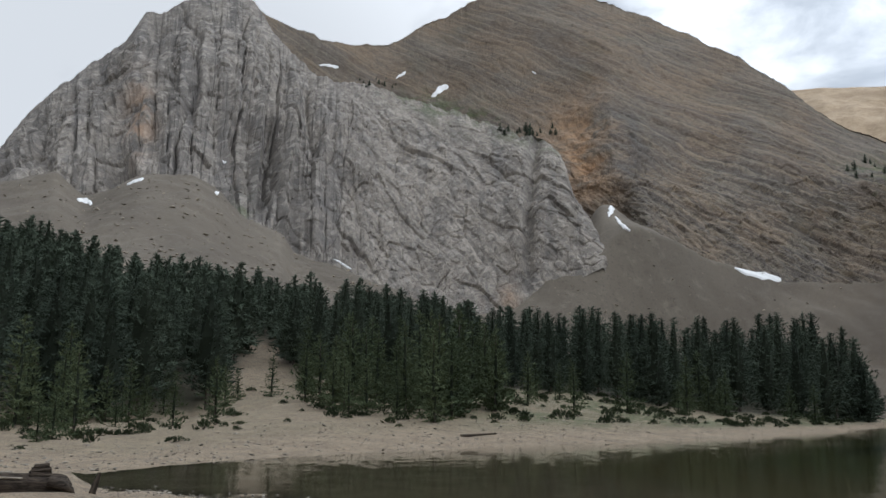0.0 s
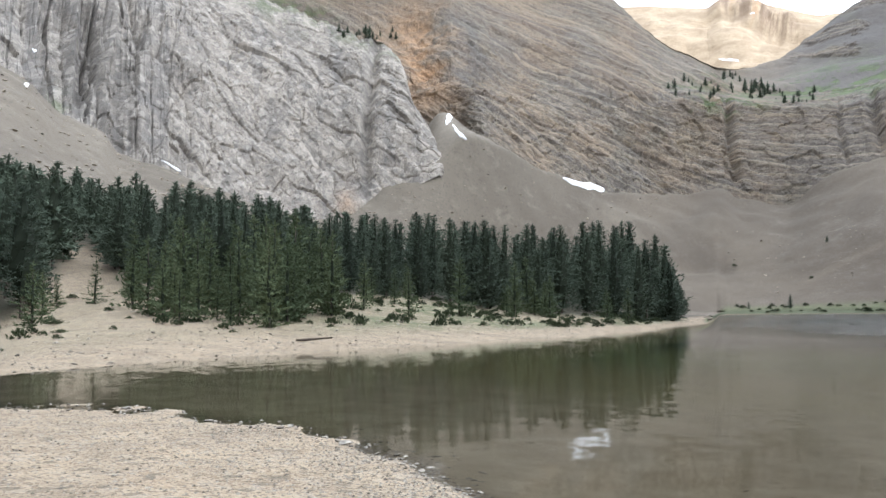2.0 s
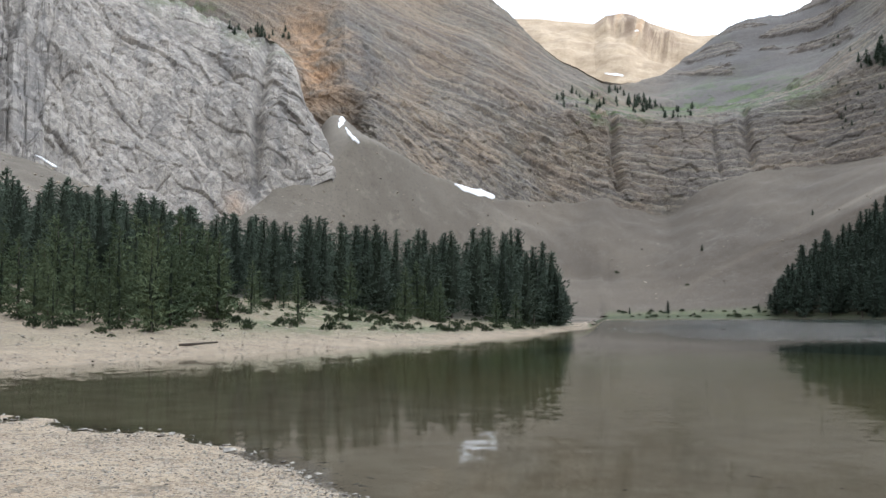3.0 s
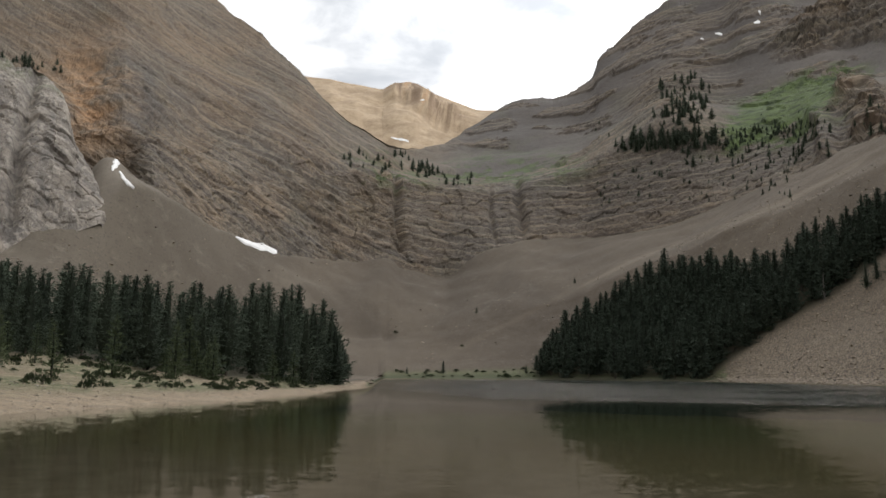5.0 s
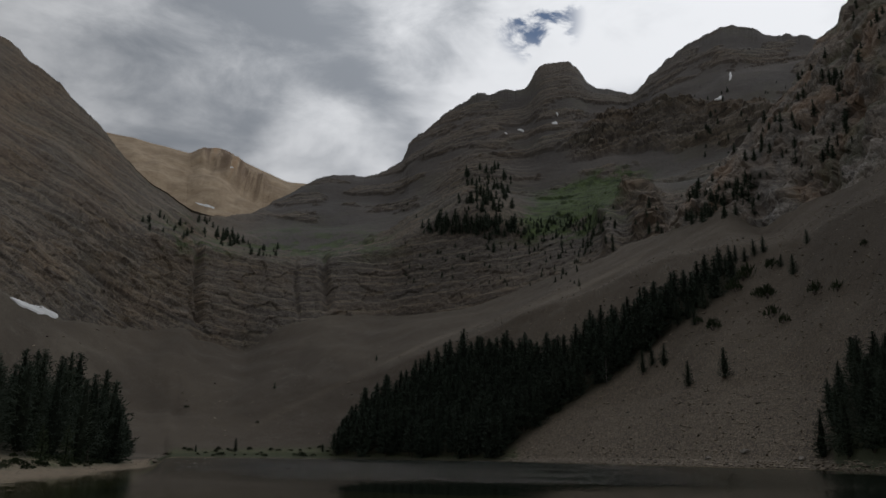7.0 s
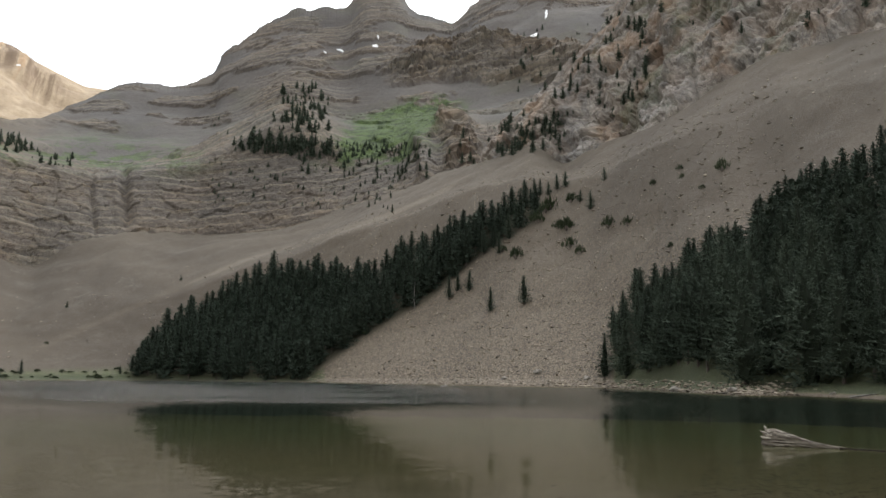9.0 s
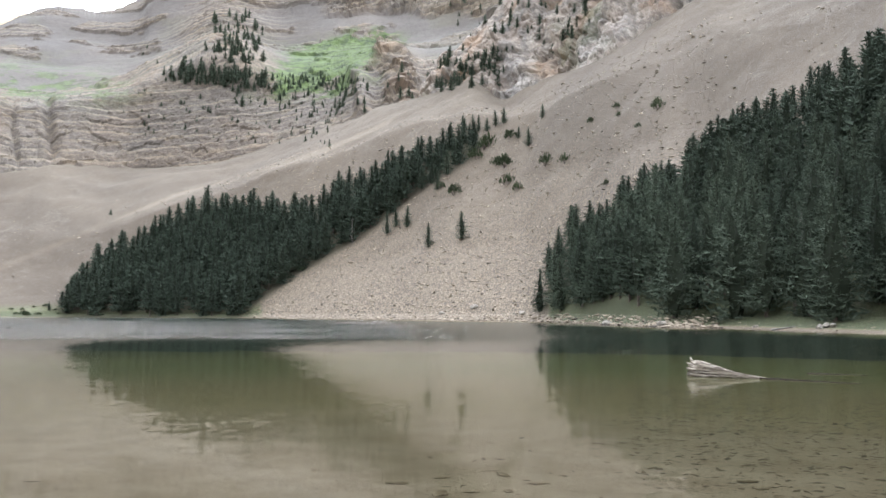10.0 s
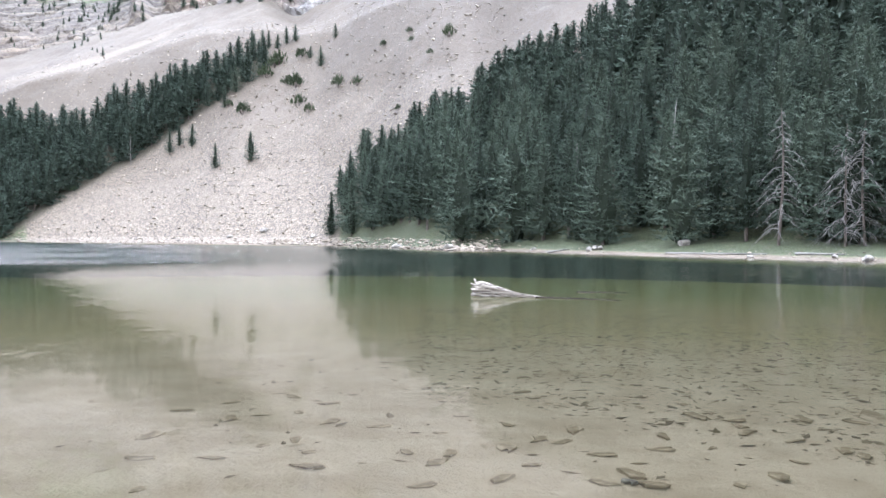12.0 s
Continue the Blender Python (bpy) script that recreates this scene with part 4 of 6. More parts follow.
def relief1(deg, r, z, u, lat, P):
    fade = smooth(u, 0.0, 0.25) * (0.12 + 0.88 * smooth(2.0 - u, 0.0, 0.45))
    flute = fbm(flat3(lat / 17 + 0.25 * fbm(P.reshape(-1, 3) / 60, 3, 42).reshape(z.shape), z / 130, 0 * z), 3, 41, 0.5, True, False).reshape(z.shape)
    crag = fbm(P.reshape(-1, 3) / np.array((55, 55, 120)), 5, 43, 0.5, False, False).reshape(z.shape)
    bent = 0.10 * fbm(P.reshape(-1, 3) / 50, 3, 44).reshape(z.shape)
    grooves = np.exp(-np.abs(vnoise(flat3(lat / 19 + bent, z / 210, 0 * z), 46)).reshape(z.shape) / 0.05) + 0.45 * np.exp(-np.abs(vnoise(flat3(lat / 7 + 2 * bent, z / 110, 0 * z + 3), 48)).reshape(z.shape) / 0.07)
    tilt = fbm(flat3((lat - 0.9 * z) / 60, (z + 0.9 * lat) / 16, 0 * z), 5, 45, 0.55, True, False).reshape(z.shape)
    left = smooth(-deg, 3, 11)
    wob = fbm(P.reshape(-1, 3) / 22, 3, 47).reshape(z.shape)
    t1, l1, j1 = (q.reshape(z.shape) for q in cells(flat3((lat + 0.35 * z * (1 - left)) / 26 + wob * 0.12, z / 60 + wob * 0.1, r / 26), 5))
    t2, l2, j2 = (q.reshape(z.shape) for q in cells(flat3((lat + 0.35 * z * (1 - left)) / 9 + wob * 0.15, z / 20 + wob * 0.12, r / 9), 6))
    t3, l3, _ = (q.reshape(z.shape) for q in cells(flat3((lat + 0.8 * z) / 14 + wob * 0.2, (z - 0.6 * lat) / 7 + wob * 0.2, r / 12), 7))
    rock = (t1 * 2.0 + l1 * 5.0 - j1 * 1.0 + t2 * 1.0 + l2 * 2.4 - j2 * 0.7 + (t3 * 0.5 + l3 * 0.9) * (1 - left)) * (0.75 - 0.1 * left)
    d = (flute * 3.4 * left - grooves * 6.0 * left + tilt * 0.7 * (1 - left * 0.8) + crag * (4.2 - 0.7 * left) + rock) * fade
    # the clefts beside the pillar at the foot
    d -= 10 * np.exp(-((deg + 12.8 - (z - 120) * 0.006 + crag * 0.4) / 0.5) ** 2) * smooth(z, 60, 100) * smooth(-z, -230, -150) * fade
    d -= 6 * np.exp(-((deg - 6.0 - (z - 80) * 0.008 + crag * 0.35) / 0.4) ** 2) * smooth(u, 0, 0.5) * smooth(2.4 - u, 0, 0.8)
    el = np.degrees(np.arctan2(z - EYE, r))
    ochre = np.exp(-((deg + 21.3) / 0.9) ** 2 - ((el - 18.5) / 2.2) ** 2) + 0.7 * np.exp(-((deg - 4.6) / 0.7) ** 2 - ((el - 7.2) / 1.6) ** 2)
    grass = 0.9 * np.exp(-((el - (21.0 - 0.28 * (deg + 2))) / 0.9) ** 2) * smooth(deg, -6, -2) + 0.8 * np.exp(-((deg + 14) / 0.7) ** 2 - ((el - 13.2) / 1.2) ** 2)
    return d, {"ochre": ochre, "grass": grass, "fluted": left, "pale": 0 * z}


massif = sheet("limestone_mountain", az1, [(b_r - 8, rise(b_r, b_el) - 10), (b_r + 0.4 * (t_r - b_r), rise(b_r + 0.4 * (t_r - b_r), m_el)),
                                          (t_r, rise(t_r, TOP1(az1))), (t_r + 150, rise(t_r, TOP1(az1)) - 110)], [120, 110, 10], LIMESTONE, relief1, TOP1_ROUGH)
tagged(massif, "fluted grey limestone mountain with ochre stains", "mountain", kind="structure")

# the layered pyramid, the headwall of the valley and the twin-topped mountain, one continuous face
az2 = np.arange(-16, 84, 0.1)
RIDGE = curve([(-16, 25.0), (-13.6, 26.5), (-11.9, 25.8), (-10.2, 25.2), (-8.6, 24.8), (-6.1, 24.8), (-3.6, 25.0), (-1.6, 26.1), (2.3, 27.8), (4.5, 28.4), (6.9, 28.6),
               (9.5, 28.2), (11.5, 27.4), (14.3, 26.1), (17, 24.8), (18.7, 23.9), (21, 22.5), (23.7, 20.5), (25, 19.1), (27.2, 17.4), (28.4, 16.8), (30.1, 15.9),
               (32, 15.6), (34, 15.9), (35.7, 17.0), (37.8, 18.2), (39, 18.8), (40.6, 19.0), (41.9, 18.9), (43.5, 19.3), (44.7, 20.0),
               (45.1, 21.2), (46, 22.0), (47, 22.9), (47.8, 23.4), (48.9, 24.1), (50.6, 24.8), (52.5, 24.9), (53.6, 25.0), (54.1, 25.3), (54.6, 26.2), (55.3, 26.7), (57.0, 26.7), (57.8, 26.2), (58.3, 25.3), (59.2, 24.8), (61.6, 24.0),
               (62.9, 25.4), (65, 26.5), (66.6, 27.2), (67.8, 27.8), (69, 27.7), (70.4, 27.2), (74, 26.0), (84, 24)])
RIDGE_ROUGH = np.interp(az2, [40, 46], [2.4, 4.5]) * fbm(np.stack([az2 * 0.9, 0 * az2, 0 * az2], 1), 5, 81, 0.6, False, False)
RIDGE_R = curve([(-16, 800), (0, 930), (10, 960), (20, 930), (25, 900), (30, 960), (36, 1250), (44, 1300), (52, 1280), (70, 1250), (84, 1150)])
HEAD = curve([(-16, 9), (12, 16), (18, 13.8), (24, 13.2), (26.2, 13.6), (28.5, 14.0), (31.7, 13.5), (34, 13.0), (38, 12.7), (40, 13.3), (44, 14.0),
              (46, 15.0), (50, 15.3), (57.6, 14.6), (60.5, 16.2), (62, 17.4), (64, 16), (70, 17), (84, 17)])
BENCH = curve([(-16, 12), (12, 20), (18, 17.5), (24, 15.6), (28, 14.9), (32, 14.2), (36, 14.6), (40, 15.0), (44, 15.8), (50, 17.6), (54, 17.8),
               (61, 18.3), (64, 19.0), (70, 20), (84, 20)])
b2 = BASE_R(az2) + 130 * smooth(-az2, -17, 12)
b2 = b2 + np.interp(az2, [60, 66, 72], [0, 60, 110])
gully = smooth(az2, 3, 9) * smooth(-az2, -14.5, -11.8)          # the scree gully behind the buttress
be = np.minimum(BASE_EL(az2), np.interp(az2, [-16, 8, 13, 62, 66, 84], [5, 12, 30, 30, 12, 11]))
be = be * (1 - gully) + np.maximum(be, 13.8) * gully
rr = RIDGE_R(az2)
h_r = b2 + 15 * gully + np.interp(az2, [-16, 12, 25, 34, 45, 60, 84], [120, 100, 110, 70, 85, 110, 110])
b2 = b2 + 78 * gully
k_r = np.interp(az2, [-16, 12, 22, 28, 34, 40, 50, 60, 70, 84], [0.45, 0.4, 0.35, 0.45, 0.55, 0.5, 0.42, 0.35, 0.35, 0.35]) * (rr - h_r) + h_r
# layers: they fall to the right on the pyramid and lie flat beyond the gully
dip = np.interp(az2, [-16, 10, 24, 29, 33, 42, 60, 84], [0.60, 0.57, 0.50, 0.36, 0.03, -0.04, -0.16, -0.2])
fall = np.cumsum(dip) * radians(0.1) * 800


def relief2(deg, r, z, u, lat, P):
    fade = smooth(u, 0.0, 0.2) * (0.3 + 0.7 * smooth(3.0 - u, 0.0, 0.25))
    s = z + fall[None, :] - np.clip(r - 700, 0, None) * np.interp(deg, [10, 28, 36], [0.35, 0.25, 0.0])
    warp = fbm(P.reshape(-1, 3) / 90, 4, 51).reshape(z.shape)
    s = s + warp * 3.5
    crag = fbm(flat3(lat / 32, s / 20, r / 32), 5, 53, 0.52, False, False).reshape(z.shape)
    rocky = np.clip(np.where(deg < 31, smooth(2.7 - u, 0, 1.9) * 0.58 + 0.42, smooth(1.3 - u, 0, 0.25) + 0.03), 0, 1)
    bluff = np.exp(-((deg - 50) / 3.0) ** 2) * smooth(u, 0.9, 1.1) * smooth(2.5 - u, 0, 0.4)
    el = np.degrees(np.arctan2(z - EYE, r))
    brow = np.interp(deg, [56, 57, 59.3, 62.5, 66.5, 70, 72], [21.7, 21.9, 23.0, 23.4, 23.1, 22.7, 22.3]) + crag * 0.12
    foot = np.interp(deg, [56, 57, 60, 66, 72], [20.6, 20.0, 20.6, 20.45, 20.4]) + crag * 0.25
    cliffs = smooth(deg, 55.8, 58.5) * smooth(-deg, -77, -73) * smooth(el - foot, -0.1, 0.35) * smooth(brow - el, 0.0, 0.3)
    rocky = np.clip(rocky + bluff + cliffs * 0.8, 0, 1)
    # broken outcrops on the grey slopes, and the bedded summit blocks
    outcrop = smooth(fbm(flat3(lat / 75, s / 30, 0 * s), 5, 58, 0.6, False, False).reshape(z.shape), 0.08, 0.34) * smooth(u, 1.0, 1.25) * smooth(deg, 33, 37)
    outcrop = np.maximum(outcrop, np.exp(-((deg - 56.2) / 1.9) ** 4) * smooth(el, 24.6, 25.3))
    rocky = np.clip(rocky + 0.55 * outcrop, 0, 1)
    rocky = rocky * (1 - 0.28 * smooth(deg, 29.5, 32.5) * smooth(1.7 - u, 0, 0.3))
    ledge = vnoise(flat3(s / 9, lat / 240, 0 * s), 55).reshape(z.shape) + 0.5 * vnoise(flat3(s / 3.6, lat / 110, 0 * s), 56).reshape(z.shape)
    ledge = smooth(ledge, -0.25, 0.25) * 2 - 1      # hard beds stand proud of soft ones
    t1, l1, j1 = (q.reshape(z.shape) for q in cells(flat3(lat / 17, s / 10, r / 22), 25))
    t2, l2, j2 = (q.reshape(z.shape) for q in cells(flat3(lat / 6.5, s / 4.2, r / 9), 26))
    rock = t1 * 1.3 + l1 * 1.6 - j1 * 0.6 + t2 * 0.6 + l2 * 0.8 - j2 * 0.3
    blocks = t1 + 0.5 * t2
    big = fbm(P.reshape(-1, 3) / 160, 3, 57).reshape(z.shape)
    # how far the haze tint greys the rock
    upper = smooth(deg, 31, 37) * (0.55 + 0.45 * smooth(u, 1.15, 1.6)) * (1 - 0.6 * bluff) * (1 - 0.7 * cliffs) * (1 - 0.45 * outcrop)
    west = smooth(-deg, -31, -28)
    d = fade * (crag * (0.7 + 0.9 * rocky - 0.4 * west) * (1 - 0.65 * upper) + (ledge * (0.65 - 0.35 * smooth(deg, 29, 32) * smooth(-deg, -44, -40)) * smooth(warp + 0.5 * crag, -0.6, 0.3) * (1 + 0.6 * west) + rock * (1 - 0.15 * west)) * rocky + big * 9 * smooth(u, 0.8, 1.6) + bluff * 22 + outcrop * 3 + cliffs * (8 + ledge * 3 + blocks * 3))
    # gully between the pyramid and the headwall, and the two clefts of the headwall
    for c, wide, deep in ((31.0, 0.28, 7), (39.6, 0.3, 6), (37.6, 0.15, 3), (60.0, 0.5, -10)):
        d -= deep * np.exp(-((deg - c - (z - 130) * -0.006 + crag * 0.22) / wide) ** 2) * smooth(u, 0.1, 0.4) * smooth(1.5 - u, 0, 0.5)
    # a fin of broken rock beside the meadow
    el = np.degrees(np.arctan2(z - EYE, r))
    fin = np.exp(-np.abs((deg - 62.1 + (el - 16) * 0.25 + crag * 0.5 + t1 * 0.2) / (1.0 - 0.12 * (el - 16))) ** 2.5) * smooth(el, 13.2, 14.6) * smooth(18.6 - el + crag, 0, 1.6)
    d += fin * (7 + t1 * 3.5 + t2 * 1.5)
    rocky = np.clip(rocky + fin, 0, 1)
    # hollow of the ochre wall
    el = np.degrees(np.arctan2(z - EYE, r))
    edge_n = fbm(P.reshape(-1, 3) / 30, 4, 59).reshape(z.shape)
    hollow = np.exp(-np.abs((deg - 10.0 - (17.3 - el) * 0.28 + edge_n * 1.1) / 1.95) ** 2 - np.abs((el - 17.5 + edge_n * 0.8) / 3.0) ** 2)
    d -= hollow * 7
    grass = 1.9 * np.exp(-((deg - 57.9 - (el - 17.2) * 0.5 + edge_n * 0.9) / 3.4) ** 4 - ((el - 16.85 - (deg - 57.6) * 0.18 + edge_n * 0.5) / 1.65) ** 4)
    grass = np.maximum(grass, 0.85 * np.exp(-((el - 13.9 - (deg - 35) * 0.05) / 0.8) ** 2) * smooth(deg, 27, 30) * smooth(-deg, -46, -42))
    grass = np.maximum(grass, 0.6 * np.exp(-((deg - 29) / 2.4) ** 2 - ((el - 14.9) / 0.6) ** 2))
    grass = np.maximum(grass, 0.10 * smooth(u, 1.05, 1.3) * smooth(2.2 - u, 0, 0.3) * smooth(deg, 32, 36))
    grass = np.maximum(grass, 0.6 * np.exp(-((el - 21.3 + 0.25 * (deg + 2)) / 0.7) ** 2) * smooth(deg, -4, -1) * smooth(-deg, -5, -2))
    grass = grass * (1 - fin)
    wash = np.exp(-((deg - 13.4 - (17.3 - el) * 0.35 + edge_n * 0.7) / 1.3) ** 2 - ((el - 17.2) / 2.6) ** 2)      # dark grey band beside the ochre wall
    return d, {"strata": s, "rocky": rocky, "ochre": hollow * 1.1 + 0.22 * fin, "grass": grass, "upper": upper, "wash": wash}


range_face = sheet("layered_mountain", az2, [(b2 - 8, rise(b2, be) - 10 - 45 * gully), (h_r, rise(h_r, HEAD(az2))), (k_r, rise(k_r, BENCH(az2))),
                                            (rr, rise(rr, RIDGE(az2))), (rr + 260, rise(rr, RIDGE(az2)) - 160)], [85, 50, 90, 8], SLAB, relief2, RIDGE_ROUGH)
tagged(range_face, "brown layered rock mountain with ledges and green benches", "mountain", kind="structure")

# wooded crag over the right-hand scree
az3 = np.concatenate([np.arange(62.5, 92, 0.12), np.arange(92, 124, 0.4)])
TOP3 = curve([(62.5, 12), (63.8, 15.2), (65, 16.2), (67, 18.5), (69.7, 21.5), (73, 24.2), (74, 25.9), (75.5, 26.8), (76.3, 28), (80, 31), (90, 33),
              (110, 34), (124, 30)])
b3 = BASE_R(az3)
t3 = b3 + np.interp(az3, [62.5, 66, 76, 90, 124], [40, 70, 150, 190, 200])
e3 = BASE_EL(az3)
m3 = e3 + (TOP3(az3) - e3) * 0.6


def relief3(deg, r, z, u, lat, P):
    fade = smooth(u, 0.0, 0.2) * (0.4 + 0.6 * smooth(2.0 - u, 0.0, 0.3))
    crag = fbm(P.reshape(-1, 3) / 45, 6, 63, 0.58).reshape(z.shape)
    ridges = fbm(flat3((lat + 0.5 * z) / 26, (z - 0.5 * lat) / 60, 0 * z), 5, 61, 0.55, True, False).reshape(z.shape)
    el = np.degrees(np.arctan2(z - EYE, r))
    grass = 0.55 * smooth(fbm(P.reshape(-1, 3) / 40, 3, 65).reshape(z.shape), 0.0, 0.5)
    ochre = 0.22 + 0.45 * smooth(fbm(P.reshape(-1, 3) / 35, 3, 66).reshape(z.shape), 0.0, 0.5)
    t1, l1, j1 = (q.reshape(z.shape) for q in cells(flat3(lat / 18, z / 26, r / 24), 15))
    t2, l2, j2 = (q.reshape(z.shape) for q in cells(flat3(lat / 6.5, z / 9, r / 9), 16))
    rock = t1 * 2.6 + l1 * 4.0 - j1 * 1.8 + t2 * 1.2 + l2 * 1.8 - j2 * 0.9
    return fade * (crag * 6 + ridges * 2 + rock), {"ochre": ochre, "grass": grass, "fluted": 0 * z + 0.4, "pale": np.clip(np.exp(-((deg - 76.8) / 2.6) ** 2 - ((el - 18.3 - (deg - 76.8) * 0.45) / 0.9) ** 2) + np.exp(-((deg - 70.5) / 0.7) ** 2 - ((el - 15.6) / 1.2) ** 2), 0, 1)}


crag = sheet("wooded_crag", az3, [(b3 - 6, rise(b3, e3) - 9), (b3 + 0.35 * (t3 - b3), rise(b3 + 0.35 * (t3 - b3), m3)), (t3, rise(t3, TOP3(az3))),
                                 (t3 + 150, rise(t3, TOP3(az3)) - 60)], [70, 70, 8], LIMESTONE, relief3)
tagged(crag, "pale broken limestone crag above the scree", "mountain", kind="structure")

# bare ridge far behind the saddle, with its sunlight put into the colour
az4 = np.arange(18, 46, 0.1)
TOP4 = curve([(18, 20.4), (23.9, 20.2), (25.9, 20.1), (29.7, 19.5), (30.2, 19.9), (31.6, 20.1), (32.8, 19.5), (34.5, 18.85), (36.5, 18.2),
              (38.2, 18.2), (46, 17)])
r4 = np.full(len(az4), 2300.0)


def relief4(deg, r, z, u, lat, P):
    el = np.degrees(np.arctan2(z - EYE, r))
    rocky = np.exp(-((deg - 32.4 - (0.9 - u) * 7) / 2.0) ** 4) * smooth(u, 0.55, 0.85)
    gully = fbm(flat3(lat / 45, z / 400, 0 * z), 4, 71, 0.5, True, False).reshape(z.shape)
    n = fbm(P.reshape(-1, 3) / 160, 5, 73).reshape(z.shape)
    fade = 0.2 + 0.8 * smooth(1.0 - u, 0.0, 0.2)
    return fade * (n * 16 + gully * (2 + 16 * rocky)), {"rocky": rocky}


far = sheet("dry_ridge", az4, [(r4 - 900, rise(r4 - 900, 11.0 + 0 * r4)), (r4, rise(r4, TOP4(az4))), (r4 + 500, rise(r4, TOP4(az4)) - 300)], [80, 6], FAR, relief4, soft=True)
tagged(far, "bare ridge far behind the saddle, its sunlight painted as a sandy colour", "mountain", kind="structure")

# ---------------------------------------------------------------- trees
rng = np.random.default_rng(7)


def raw_mesh(name, verts, faces, mat, smooth_shade=False):
    me = bpy.data.meshes.new(name)
    verts, faces = np.asarray(verts, np.float32), np.asarray(faces, np.int32)
    k = faces.shape[1]
    me.vertices.add(len(verts))
    me.vertices.foreach_set("co", verts.ravel())
    me.loops.add(faces.size)
    me.loops.foreach_set("vertex_index", faces.ravel())
    me.polygons.add(len(faces))
    me.polygons.foreach_set("loop_start", np.arange(0, faces.size, k, dtype=np.int32))
    me.polygons.foreach_set("use_smooth", np.full(len(faces), smooth_shade))
    me.update(calc_edges=True)
    me.materials.append(mat)
    return me


def tube(path, radii, sides=6):
    """Rings along a path: vertices and quads as triangles."""
    path, radii = np.asarray(path, float), np.asarray(radii, float)
    t = np.gradient(path, axis=0)
    t /= np.linalg.norm(t, axis=1, keepdims=True) + 1e-9
    ref = np.where(np.abs(t[:, 2:3]) > 0.9, np.array([[1.0, 0, 0]]), np.array([[0, 0, 1.0]]))
    u = np.cross(t, ref)
    u /= np.linalg.norm(u, axis=1, keepdims=True) + 1e-9
    v = np.cross(t, u)
    a = np.linspace(0, 2 * np.pi, sides, endpoint=False)
    ring = u[:, None] * np.cos(a)[None, :, None] + v[:, None] * np.sin(a)[None, :, None]
    verts = (path[:, None] + ring * radii[:, None, None]).reshape(-1, 3)
    i = np.arange(len(path) * sides).reshape(len(path), sides)
    j = np.roll(i, -1, axis=1)
    q = np.stack([i[:-1], j[:-1], j[1:], i[1:]], -1).reshape(-1, 4)
    tri = np.concatenate([q[:, [0, 1, 2]], q[:, [0, 2, 3]]])
    return verts, tri


def join(pieces):
    verts, faces, n = [], [], 0
    for v, f in pieces:
        verts.append(v), faces.append(np.asarray(f) + n)
        n += len(v)
    return np.concatenate(verts), np.concatenate(faces)


def needles(tips, ways, size, blades, scale=None, slim=0.24):
    """Tufts: a few pointed blades fanning out from each place along its way."""
    n = len(tips)
    tips, ways = np.repeat(tips, blades, 0), np.repeat(ways, blades, 0)
    d = ways + rng.normal(0, 0.55, (n * blades, 3))
    d /= np.linalg.norm(d, axis=1, keepdims=True) + 1e-9
    side = np.cross(d, rng.normal(0, 1, d.shape))
    side /= np.linalg.norm(side, axis=1, keepdims=True) + 1e-9
    length = size * rng.uniform(0.6, 1.25, (n * blades, 1)) * (1 if scale is None else np.repeat(scale, blades)[:, None])
    base = tips - d * length * 0.3
    wide = side * length * slim
    verts = np.stack([base - wide, base + wide, tips + d * length * 0.7], 1).reshape(-1, 3)
    return verts, np.arange(len(verts)).reshape(-1, 3)


